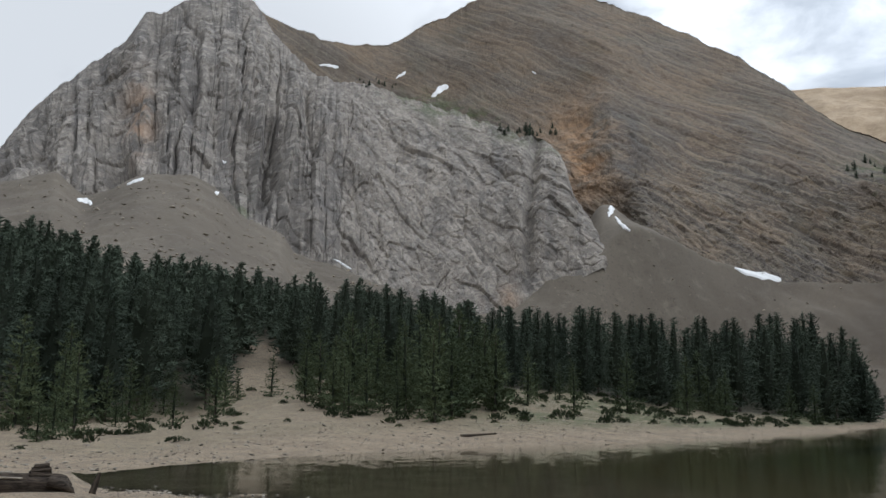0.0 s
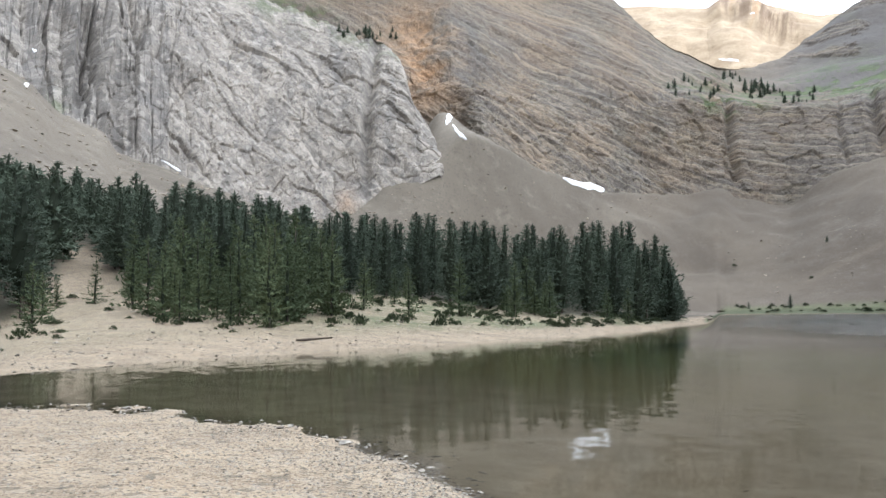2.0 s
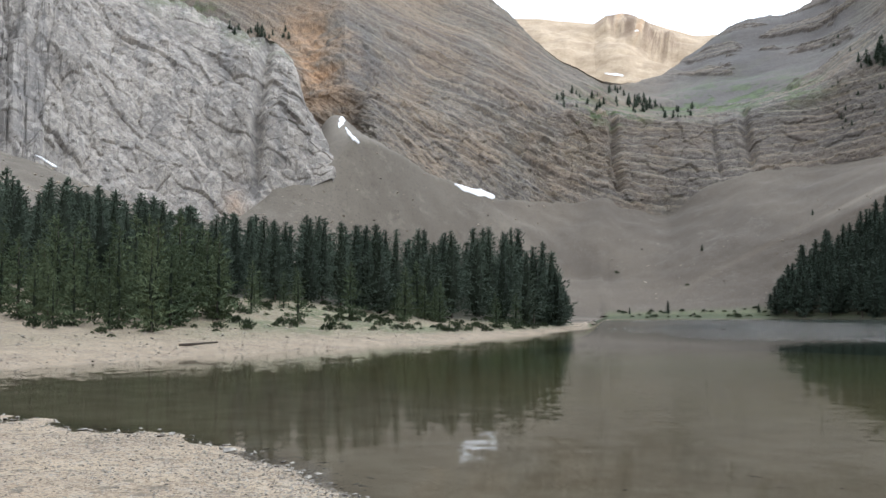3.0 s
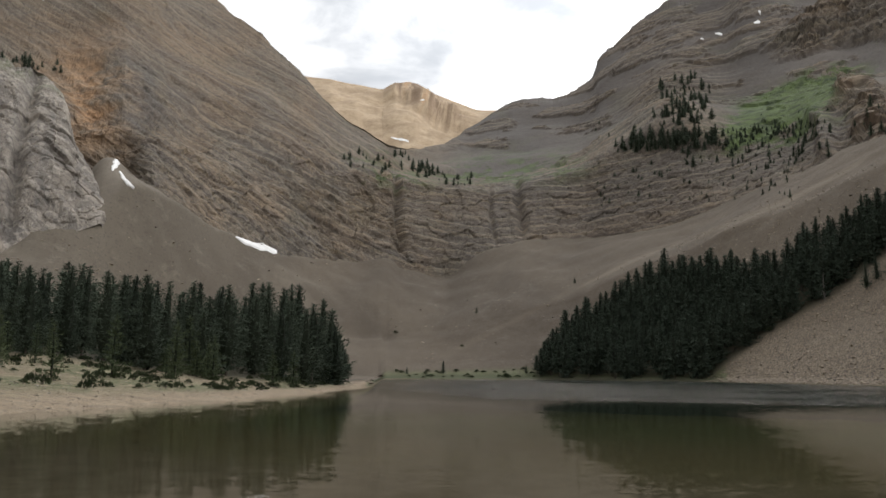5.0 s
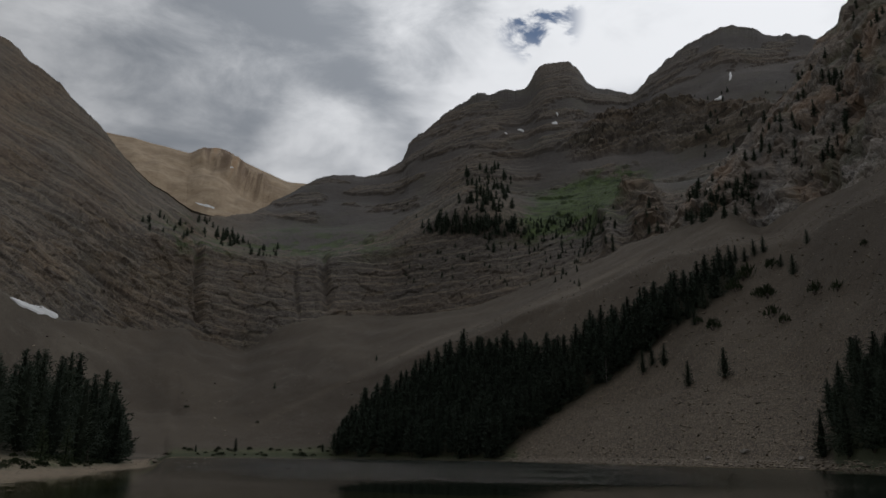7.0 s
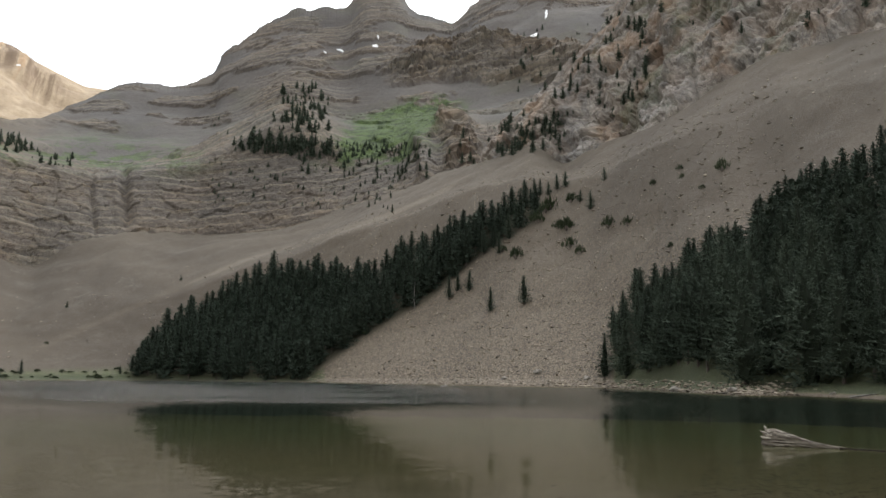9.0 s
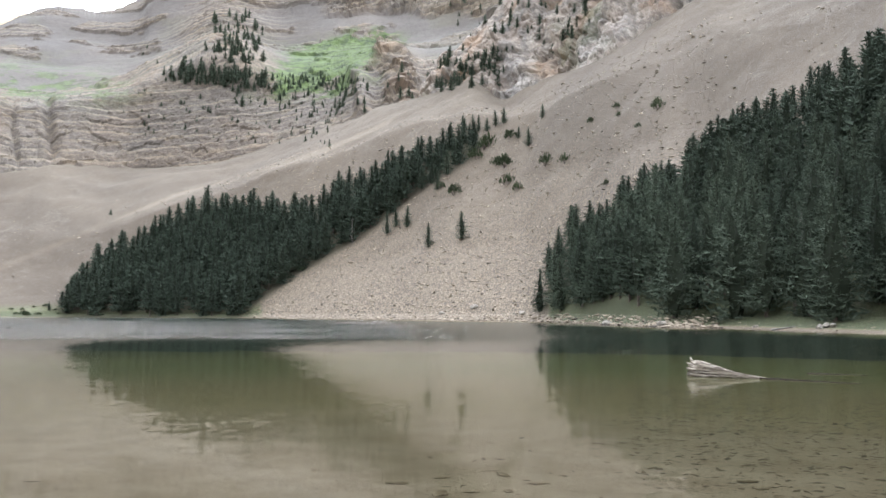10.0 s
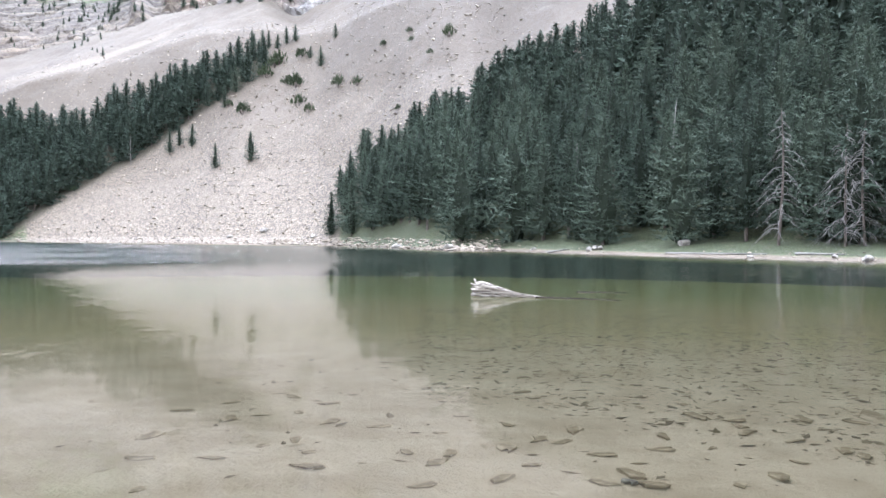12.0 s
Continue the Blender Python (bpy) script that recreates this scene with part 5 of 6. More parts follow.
def conifer(height, radius, bare=0.06, whorl=0.42, per=6, tufts=4, blades=4, size=0.5, power=0.8, sparse=0.0, seed=1, sides=6, slim=0.24, heart=0.40):
    """Trunk and crown of a pine: (vertices, triangles) of each."""
    global rng
    rng = np.random.default_rng(seed)
    lean = rng.normal(0, 0.012, 2) * height
    zs = np.linspace(-0.5, height * 0.97, 8)
    f = np.clip(zs / height, 0, 1)
    path = np.stack([lean[0] * f ** 2, lean[1] * f ** 2, zs], 1)
    trunk = tube(path, 0.013 * height * (1 - f) ** 1.1 + 0.02, sides)
    tips, ways = [], []
    h = height * bare
    turn = 0.0
    while h < height * 0.985:
        g = (h / height - bare) / (1 - bare)
        reach = radius * (1 - g) ** power * min(1, 0.55 + 3 * g) * rng.uniform(0.72, 1.15) * (1 - 0.14 * math.sin(g * 19 + seed))
        count = max(3, int(round(per * (0.55 + 0.45 * (1 - g)))))
        turn += 2.4
        for k in range(count):
            if rng.random() < sparse:
                continue
            a = turn + 2 * np.pi * k / count + rng.normal(0, 0.25)
            out = np.array((np.cos(a), np.sin(a), 0))
            L = reach * rng.uniform(0.65, 1.15) + 0.12
            rise_ = rng.uniform(-0.30, 0.0) + 0.25 * g
            root = np.array((lean[0] * (h / height) ** 2, lean[1] * (h / height) ** 2, h + rng.normal(0, 0.08)))
            m = max(2 if tufts > 3 else 1, int(np.ceil(tufts * L / radius)))
            for q in range(m):
                s = (q + 0.75) / m
                side = np.array((-out[1], out[0], 0)) * rng.normal(0, 0.16) * L
                tips.append(root + out * L * s + side * s + np.array((0, 0, rise_ * L * s + 0.15 * L * s * s)))
                ways.append(out * 0.8 + side + np.array((0, 0, 0.25 + 0.35 * g)))
        h += whorl * rng.uniform(0.8, 1.2) * (0.75 + 0.5 * (1 - g))
    for q in range(5):
        tips.append(path[-1] + np.array((0, 0, -0.2 * q + 0.25)))
        ways.append(np.array((0, 0, 1.0)))
    tips = np.array(tips)
    # a ragged core that fills the crown, coloured as dark as its inside shade
    g = np.linspace(0, 1, 5)
    rad = radius * (1 - g) ** power * np.minimum(1, 0.45 + 3 * g) * heart
    ring = np.linspace(0, 2 * np.pi, 5, endpoint=False)
    ragged = rad[:, None] * rng.uniform(0.45, 1.25, (5, 5))
    up = height * (bare + (0.97 - bare) * g)[:, None] + rng.normal(0, 0.02, (5, 5)) * height
    bend = np.clip(up / height, 0, 1) ** 2
    V = np.stack([ragged * np.cos(ring + g[:, None] * 2) + lean[0] * bend, ragged * np.sin(ring + g[:, None] * 2) + lean[1] * bend, up], -1).reshape(-1, 3)
    i = np.arange(25).reshape(5, 5)
    j = np.roll(i, -1, axis=1)
    F = np.concatenate([np.stack([i[:-1], j[:-1], j[1:]], -1).reshape(-1, 3), np.stack([i[:-1], j[1:], i[1:]], -1).reshape(-1, 3)])
    leaves = needles(tips, np.array(ways), size, blades, slim=slim, scale=0.62 + 0.54 * (1 - np.clip(tips[:, 2] / height, 0, 1)) ** 0.6)
    return trunk, join([(V, F), leaves])


def bare_tree(height, seed, droop=-0.5, reach=1.6, first=0.12):
    """A dead pine: trunk and naked branches."""
    r = np.random.default_rng(seed)
    zs = np.linspace(-0.5, height, 9)
    bend = r.normal(0, 0.02, 2) * height
    f = np.clip(zs / height, 0, 1)
    path = np.stack([bend[0] * f ** 2, bend[1] * np.sin(f * 3), zs], 1)
    trunk = tube(path, 0.011 * height * (1 - f) ** 0.7 + 0.02, 6)
    limbs = []
    for h in np.arange(first, 0.95, 0.019):
        a = r.uniform(0, 2 * np.pi)
        L = reach * (1 - h) ** 0.6 * r.uniform(0.4, 1.2)
        s = np.linspace(0, 1, 5)
        base = np.array((np.interp(h, f, path[:, 0]), np.interp(h, f, path[:, 1]), h * height))
        wob = r.normal(0, 0.10, (5, 3)) * L * s[:, None]
        p = base + np.stack([np.cos(a) * L * s, np.sin(a) * L * s, L * (0.15 * s + droop * s ** 2)], 1) + wob
        limbs.append(tube(p, 0.045 * (1 - s) + 0.015, 4))
        for q in (1, 2, 2, 3, 3, 4):
            b = a + r.normal(0, 0.9)
            s2 = np.linspace(0, 1, 3)
            l2 = L * r.uniform(0.2, 0.5)
            p2 = p[q] + np.stack([np.cos(b) * l2 * s2, np.sin(b) * l2 * s2, l2 * (droop * 1.2 * s2)], 1)
            limbs.append(tube(p2, 0.016 * (1 - s2) + 0.008, 3))
    return trunk, join(limbs)


HEART_FACES = 40      # the first triangles of each crown: its dark filling core


def tree_thing(name, trunk, crown, label, category, group, crown_name="crown", leaf=None, wood=None, heart=False):
    top = new(name)
    tagged(top, label, category, group)
    t = new("trunk", raw_mesh("trunk", *trunk, wood or BARK, True))
    c = new(crown_name, raw_mesh(crown_name, *crown, leaf or NEEDLES))
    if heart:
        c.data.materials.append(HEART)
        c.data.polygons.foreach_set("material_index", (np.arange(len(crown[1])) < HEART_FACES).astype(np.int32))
    t.parent = c.parent = top
    return top


# seven living forms for the trees that stand near, and light ones for the far woods
FORMS = [(14, 3.7, 0.03, 0.78, 0.04), (13, 3.2, 0.05, 0.70, 0.06), (15, 3.5, 0.12, 0.74, 0.08), (12, 3.2, 0.03, 0.85, 0.04),
         (14, 3.4, 0.08, 0.62, 0.14), (13, 3.1, 0.18, 0.60, 0.12), (9, 2.8, 0.03, 0.75, 0.04)]
NEARFORMS = [conifer(h, r, b, 0.37, 7, 5, 4, 0.74, p, s, 100 + k, slim=0.105) for k, (h, r, b, p, s) in enumerate(FORMS)]
FARFORMS = [conifer(h, r * 1.05, b, 0.62, 6, 3, 3, 1.25, p, s, 200 + k, 4, slim=0.18) for k, (h, r, b, p, s) in enumerate(FORMS)]
TINYFORMS = [conifer(h, r, b, 1.3, 5, 2, 3, 2.0, p, 0.0, 250 + k, 3) for k, (h, r, b, p, s) in enumerate(FORMS)]
rng = np.random.default_rng(17)


def thicket(name, places, label, category, group="", forms=FARFORMS):
    """Far trees that nobody counts: crowns and trunks joined. places: (position, form, scale, turn)."""
    crowns, trunks = [], []
    for p, k, s, a in places:
        (tv, tf), (cv, cf) = forms[k]
        c, n = math.cos(a), math.sin(a)
        wide = rng.uniform(1.05, 1.35)
        M = np.array([[c * wide, -n * wide, 0], [n * wide, c * wide, 0], [0, 0, 1.0]]) * s
        crowns.append((cv @ M.T + np.array(p), cf)), trunks.append((tv @ M.T + np.array(p), tf))
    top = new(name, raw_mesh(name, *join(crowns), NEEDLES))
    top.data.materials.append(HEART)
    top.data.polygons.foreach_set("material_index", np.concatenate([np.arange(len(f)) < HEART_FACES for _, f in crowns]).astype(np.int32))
    t = new("trunks", raw_mesh("trunks", *join(trunks), BARK, True))
    t.parent = top
    tagged(t, kind="stuff")
    return tagged(top, label, category, group, "stuff")


def in_wood(az, r):
    j = int(np.clip(np.searchsorted(AZ, az), 0, COLS - 1))
    return float(np.interp(r, GRID_R[:, j], wood_a[:, j]))


def fill_wood(lo, hi, r_lo, r_hi, gap, top_line, low, high, accept):
    """Trees with a least distance between them, whose tops keep under the wood's outline."""
    cells, out = {}, []
    for _ in range(14000):
        az = rng.uniform(lo, hi)
        r = math.sqrt(rng.uniform(r_lo ** 2, r_hi ** 2))
        if not accept(az, r):
            continue
        x, y = r * math.sin(radians(az)), r * math.cos(radians(az))
        g = gap * rng.uniform(0.75, 1.25)
        i, j = int(x // gap), int(y // gap)
        if any((x - q[0]) ** 2 + (y - q[1]) ** 2 < g * g for a in (-1, 0, 1) for b in (-1, 0, 1) for q in cells.get((i + a, j + b), ())):
            continue
        z = ground_z(az, r)
        room = r * math.tan(radians(float(top_line(az)) + (0.5 if 5 < az < 27 or 42 < az < 54 else 0.2) - abs(rng.normal(0.0, 0.85)))) + EYE - z
        h = min(rng.uniform(low, high), room)
        if h < low * 0.5:
            continue
        cells.setdefault((i, j), []).append((x, y))
        out.append((az, r, z, h))
    return out


def left_ok(az, r):
    front = float(FAR_SHORE(az) + FRONT_D(az))
    if az > 27.4 or r < front or r > float(MID_R(az)) + 8:
        return False
    gap = abs(az + 12.2) < np.interp(r, [70, 100, 135], [4.4, 2.7, 1.2]) and r < 148          # the gravel gap
    gap = gap or (abs(az + 8.1) < 0.35 and r < 140)
    open_bank = (r < front + 24 and rng.random() < 0.86) if -15 < az < 2 else (r < front + 10 and rng.random() < 0.5)
    return not gap and not open_bank


def right_ok(az, r):
    front = float(FAR_SHORE(az)) + 11.5 + 2.5 * math.sin(az * 1.3)
    return az > 71.9 and r > front


def mid_ok(az, r):
    return r > float(FAR_SHORE(az)) + 4 and in_wood(az, r) > 0.45


left_wood = fill_wood(-36, 27.4, 55, 205, 4.8, L_TOP, 10.5, 15.0, left_ok)
right_wood = fill_wood(71.8, 114, 92, 300, 4.9, R_TOP, 15, 20, right_ok)
mid_wood = fill_wood(40, 68, 250, 500, 5.2, M_TOP, 15, 21, mid_ok)

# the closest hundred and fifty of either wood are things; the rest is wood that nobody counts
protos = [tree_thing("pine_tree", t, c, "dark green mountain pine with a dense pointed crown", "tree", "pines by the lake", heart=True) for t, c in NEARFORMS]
for p, (tt, _) in zip(protos, NEARFORMS):
    p["size"] = float(tt[0][:, 2].max())
used = [0] * len(protos)
YOUNGFORMS = [(7, 2.1, 0.03, 0.8, 0.15), (6, 1.7, 0.04, 0.85, 0.2), (8, 2.1, 0.06, 0.75, 0.2)]
young = [tree_thing("young_pine", *conifer(h, r, b, 0.34, 5, 4, 4, 0.52, p, s, 160 + k, slim=0.15, heart=0.14), "young green pine with an open crown on pale gravel", "tree", "young pines on the bank", leaf=YOUNG, heart=True) for k, (h, r, b, p, s) in enumerate(YOUNGFORMS)]
young_used = [0] * len(young)


def stand(az, r, z, h, k):
    s = h / FORMS[k][0]
    m = Matrix.Translation((r * math.sin(radians(az)), r * math.cos(radians(az)), z - 0.1)) @ Matrix.Rotation(rng.uniform(0, 6.28), 4, "Z")
    s2 = s * rng.uniform(1.0, 1.3)
    if used[k]:
        ob = copy_thing(protos[k], m)
    else:
        ob = protos[k]
        ob.matrix_basis = m
        used[k] = 1
    ob.scale = (s2, s2, s)
    return ob


def stand_young(az, r, h, k):
    s = h / YOUNGFORMS[k][0]
    m = Matrix.Translation(at(az, r, -0.1)) @ Matrix.Rotation(rng.uniform(0, 6.28), 4, "Z")
    if young_used[k]:
        ob = copy_thing(young[k], m)
    else:
        ob = young[k]
        ob.matrix_basis = m
        young_used[k] = 1
    ob.scale = (s, s, s)


def split(wood, count, key):
    wood = sorted(wood, key=key)
    return wood[:count], wood[count:]


for wood, name, label in ((left_wood, "pine_wood", "dark pine wood rising behind the gravel shore"),
                          (right_wood, "steep_pine_wood", "dark pine wood on the steep bank")):
    near, rest = split(wood, 150, lambda q: q[1] - float(FAR_SHORE(q[0])) - (0 if q[0] < 50 else 40 * (q[1] < 130)))
    for az, r, z, h in near:
        k = int(rng.choice(len(FORMS), p=(0.2, 0.17, 0.17, 0.16, 0.12, 0.12, 0.06)))
        tagged(stand(az, r, z, h, k), group="pines before the left wood" if az < 50 else "pines on the right bank")
    thicket(name, [((r * math.sin(radians(az)), r * math.cos(radians(az)), z - 0.1), k, h / FORMS[k][0], rng.uniform(0, 6.28))
                   for az, r, z, h in rest for k in (int(rng.integers(0, 6)),)], label, "wood")
thicket("fan_pine_wood", [((r * math.sin(radians(az)), r * math.cos(radians(az)), z - 0.1), k, h / FORMS[k][0], rng.uniform(0, 6.28))
                          for az, r, z, h in mid_wood for k in (int(rng.integers(0, 6)),)], "dense dark pine wood on the scree fan by the water", "wood")

# young pines on the gravel bank before the left wood
for az, r, h, k in ((-15.2, 71, 5.2, 4), (-17.8, 74, 4.6, 0), (-11.6, 88, 4.4, 3), (-8.4, 72, 6.4, 1), (-5.2, 66, 4.6, 4), (-3.2, 68, 6.0, 2), (-0.6, 62, 6.4, 0),
                    (0.6, 66, 6.8, 1), (3.6, 72, 6.6, 5), (8.9, 78, 4.6, 3), (-20.5, 76, 5.6, 1), (-24.2, 72, 8.2, 0), (-13.8, 96, 3.6, 4), (-14.6, 84, 4.2, 1), (-9.6, 98, 3.8, 6),
                    (-27.0, 70, 8.4, 2), (12.4, 84, 6.0, 4), (5.8, 80, 5.0, 6)):
    stand_young(az, r, h, k % 3)

for _ in range(120):
    pick = rng.random()
    az = rng.uniform(-9.5, 4) if pick < 0.62 else rng.uniform(4, 24) if pick < 0.82 else rng.uniform(-27, -17.5)
    if abs(az + 8.1) < 0.5:
        continue
    front = FRONT_D(az)
    r = float(FAR_SHORE(az) + front * (rng.uniform(0.42, 1.3) if az < 4 else rng.uniform(0.7, 1.2)))
    stand_young(az, r, rng.uniform(3.0, 9.0) if -9.5 < az < 4 else rng.uniform(2.0, 7.0), int(rng.integers(0, 3)))

# lone pines on the open scree and on the far shore
bpy.context.view_layer.update()
GRAPH = bpy.context.evaluated_depsgraph_get()


def first_hit(az, el):
    """Where a line of sight from the shore meets the land."""
    a, e = radians(az), radians(el)
    d = Vector((math.sin(a) * math.cos(e), math.cos(a) * math.cos(e), math.sin(e)))
    hit, p, n, _, ob, _ = scene.ray_cast(GRAPH, Vector((0, 0, EYE)) + d * 140, d)
    return (p, n, ob.name) if hit else None


def slope_distance(az, el):
    """How far the open scree lies at a bearing and a height angle."""
    j = int(np.searchsorted(AZ, az))
    e = np.degrees(np.arctan2(GRID_Z[:, j] - EYE, GRID_R[:, j]))
    past_shore = GRID_R[:, j] > float(FAR_SHORE(az)) + 1
    i = int(np.argmax(past_shore & (e >= el)))
    return float(GRID_R[i, j])


for az, el_, deg_h, k in ((64.3, 4.5, 1.75, 3), (66.6, 4.9, 2.1, 4), (71.3, 11.7, 1.4, 3), (72.3, 13.6, 1.0, 3), (62.8, 5.9, 1.5, 1), (65.6, 9.5, 1.9, 0), (66.1, 10.2, 1.9, 2), (66.8, 11.6, 1.9, 1), (67.8, 12.5, 1.2, 3), (69.0, 12.6, 1.3, 2), (69.6, 13.0, 1.2, 1), (70.6, 12.1, 0.9, 3),
                          (67.4, 12.3, 1.4, 4), (65.9, 11.2, 1.6, 0), (63.8, 8.4, 1.9, 2), (64.5, 8.9, 1.8, 1), (65.2, 9.7, 1.7, 3), (64.9, 8.6, 1.6, 0), (66.4, 11.0, 1.5, 2), (68.4, 12.4, 1.0, 6), (62.0, 5.7, 1.5, 0),
                          (61.4, 5.2, 1.8, 2), (34.1, 0.05, 0.9, 3), (39.8, 0.05, 0.6, 1), (31.6, 0.0, 0.5, 3), (36.4, 4.1, 0.45, 3), (43.2, 6.2, 0.4, 6)):
    r = slope_distance(az, el_)
    tagged(stand(az, r, ground_z(az, r), r * math.tan(radians(deg_h)), k), "single small pine on bare scree", group="lone pines on the scree")


def shrub_form(seed, size):
    """A low bush: stems and a mat of short tufts with an uneven outline."""
    global rng
    keep, rng = rng, np.random.default_rng(seed)
    n = 90
    a, q = rng.uniform(0, 2 * np.pi, n), np.sqrt(rng.uniform(0, 1, n))
    lump = 1 + 0.35 * np.sin(a * 3 + seed) + 0.2 * np.sin(a * 5 + 2 * seed)
    p = np.stack([np.cos(a) * q * lump * size, np.sin(a) * q * lump * size, size * 0.95 * np.sqrt(np.clip(1.05 - q ** 2, 0, 1)) * rng.uniform(0.45, 1, n)], 1)
    d = p / (np.linalg.norm(p, axis=1, keepdims=True) + 1e-6) + np.array((0, 0, 0.7))
    leaves = needles(p, d, size * 0.31, 4)
    stems = join([tube(np.array([(0, 0, -0.1), tuple(x * 0.55), tuple(x * 0.95)]), np.array([0.05, 0.03, 0.012]) * size, 4) for x in p[:6]])
    rng = keep
    return stems, leaves


SHRUBS = [tree_thing("shrub", *shrub_form(300 + k, 0.6), "low dark juniper bush on the gravel", "shrub", "bushes on the bank", "foliage", SHRUB) for k in range(5)]
placed = 0


def plant(az, r, s, flat_=1.0, label="", group=""):
    global placed
    m = Matrix.Translation(at(az, r, -0.03)) @ Matrix.Rotation(rng.uniform(0, 6.28), 4, "Z")
    if placed < len(SHRUBS):
        ob = SHRUBS[placed]
        ob.matrix_basis = m
    else:
        ob = copy_thing(SHRUBS[placed % len(SHRUBS)], m)
    ob.scale = (s, s, s * flat_)
    placed += 1
    return tagged(ob, label, group=group)


for _ in range(240):      # in the grass between the beach and the left wood
    az = rng.uniform(3, 26) if rng.random() < 0.74 else rng.uniform(-28, 4)
    f0, f1 = float(FAR_SHORE(az)) + 5, float(FAR_SHORE(az) + FRONT_D(az)) + 8
    plant(az, rng.uniform(f0 + 0.15 * (f1 - f0), f1), rng.uniform(0.32, 1.05), rng.uniform(0.9, 1.5))
for az, r, s in ((-25.5, 58, 1.5), (-23.0, 58, 1.5), (-22.0, 58.5, 1.4), (-20.7, 58, 1.3), (-17.6, 52, 1.1), (-13.9, 66, 1.2), (-13.6, 60, 0.8)):
    plant(az, r, s, 0.6)
for az, el_, s in ((68.5, 11.4, 5.6), (70.0, 11.9, 4.6), (69.6, 10.1, 5.8), (67.6, 10.5, 5.0), (72.5, 10.1, 4.2), (73.8, 10.4, 3.4), (66.1, 8.2, 5.0), (65.2, 8.6, 3.0),
                   (69.8, 8.9, 4.4), (70.5, 8.3, 3.4), (68.2, 11.2, 5.0), (69.1, 10.2, 4.0), (75.6, 13.0, 2.4), (77.4, 13.9, 2.0), (80.1, 13.7, 3.6), (77.5, 13.2, 1.8), (78.8, 12.6, 1.8), (76.6, 8.7, 1.8),
                   (30.8, 2.6, 2.4), (35.4, 1.9, 1.8), (33.0, 0.1, 2.4), (35.0, 0.15, 2.2), (36.4, 0.1, 2.0), (30.9, 0.1, 2.0), (38.3, 0.1, 1.6), (55.6, 2.9, 2.4)):
    plant(az, slope_distance(az, el_), s, 1.9 if el_ > 4 else 1.4, "dark bush on bare scree", "bushes on the scree")

for _ in range(26):      # along the far end of the lake
    az = rng.uniform(29.9, 40.5)
    plant(az, float(FAR_SHORE(az)) + rng.uniform(3, 18), rng.uniform(1.0, 3.0), rng.uniform(0.7, 1.4), "dark bush on the grassy far shore", "bushes on the far shore")

# pines on the ledges of the far rock, too many to count
ledge_places = []      # bearings, height angles, how many and how tall
for lo, hi, e0, e1, count, size in ((49.2, 52.4, 16.6, 19.6, 90, 11), (46.2, 53.0, 15.0, 15.9, 80, 14), (50, 60, 13.6, 15.0, 50, 8), (44, 58, 11.4, 14.4, 90, 5), (53.5, 60, 15.0, 16.0, 130, 5), (31.8, 33.4, 13.6, 14.3, 22, 12),
                                    (27, 32, 13.7, 15.2, 26, 8), (33.5, 37, 13.0, 13.6, 16, 7), (66, 76, 17.5, 24, 95, 8), (64.6, 69.5, 15.2, 17.5, 60, 9), (74, 90, 22, 29, 70, 8),
                                    (4, 8, 18.6, 19.2, 30, 7), (-7, -3, 21.9, 22.5, 14, 6), (44, 60, 15, 17.2, 40, 5), (61, 64, 14.6, 17.5, 10, 8)):
    for _ in range(count):
        az, el_ = rng.uniform(lo, hi) + rng.normal(0, 0.3), rng.uniform(e0, e1)
        h = first_hit(az, el_)
        if h and h[0].xy.length > 330 and not h[2].startswith(("dry", "pine", "fan", "steep", "crown", "trunk")):
            ledge_places.append((tuple(h[0] - Vector((0, 0, 0.6))), int(rng.integers(0, 5)), size * rng.uniform(0.3, 1.1) / 13, rng.uniform(0, 6.28)))
thicket("ledge_pines", ledge_places, "small dark pines scattered on rock ledges", "trees", forms=TINYFORMS)

# dead pines among the right wood
for az, r, h, seed, droop, reach in ((88.9, 137, 15, 5, -0.35, 2.4), (95.6, 125, 18, 6, -0.4, 1.4), (101.9, 107.0, 17, 8, -0.75, 3.8), (105.8, 103.0, 14, 9, -0.95, 4.4), (106.9, 102.5, 14, 11, -0.9, 4.6), (59.0, 372, 13, 12, -0.3, 1.4)):
    trunk, limbs = bare_tree(h, seed, droop, reach)
    d = tree_thing("dead_pine", trunk, limbs, "bare grey dead pine with drooping branches", "tree", "dead pines", "crown", GREYWOOD, BARK if droop < -0.7 else GREYWOOD)
    d.matrix_basis = Matrix.Translation(at(az, r, -0.1))

# ---------------------------------------------------------------- stones
ico = bmesh.new()
bmesh.ops.create_icosphere(ico, subdivisions=1, radius=1.0)
ICO_V = np.array([v.co[:] for v in ico.verts])
ICO_F = np.array([[v.index for v in f.verts] for f in ico.faces])
ico.free()
OCT_V = np.array([(1, 0, 0), (-1, 0, 0), (0, 1, 0), (0, -1, 0), (0, 0, 1), (0, 0, -1)], float)
OCT_F = np.array([(0, 2, 4), (2, 1, 4), (1, 3, 4), (3, 0, 4), (2, 0, 5), (1, 2, 5), (3, 1, 5), (0, 3, 5)])


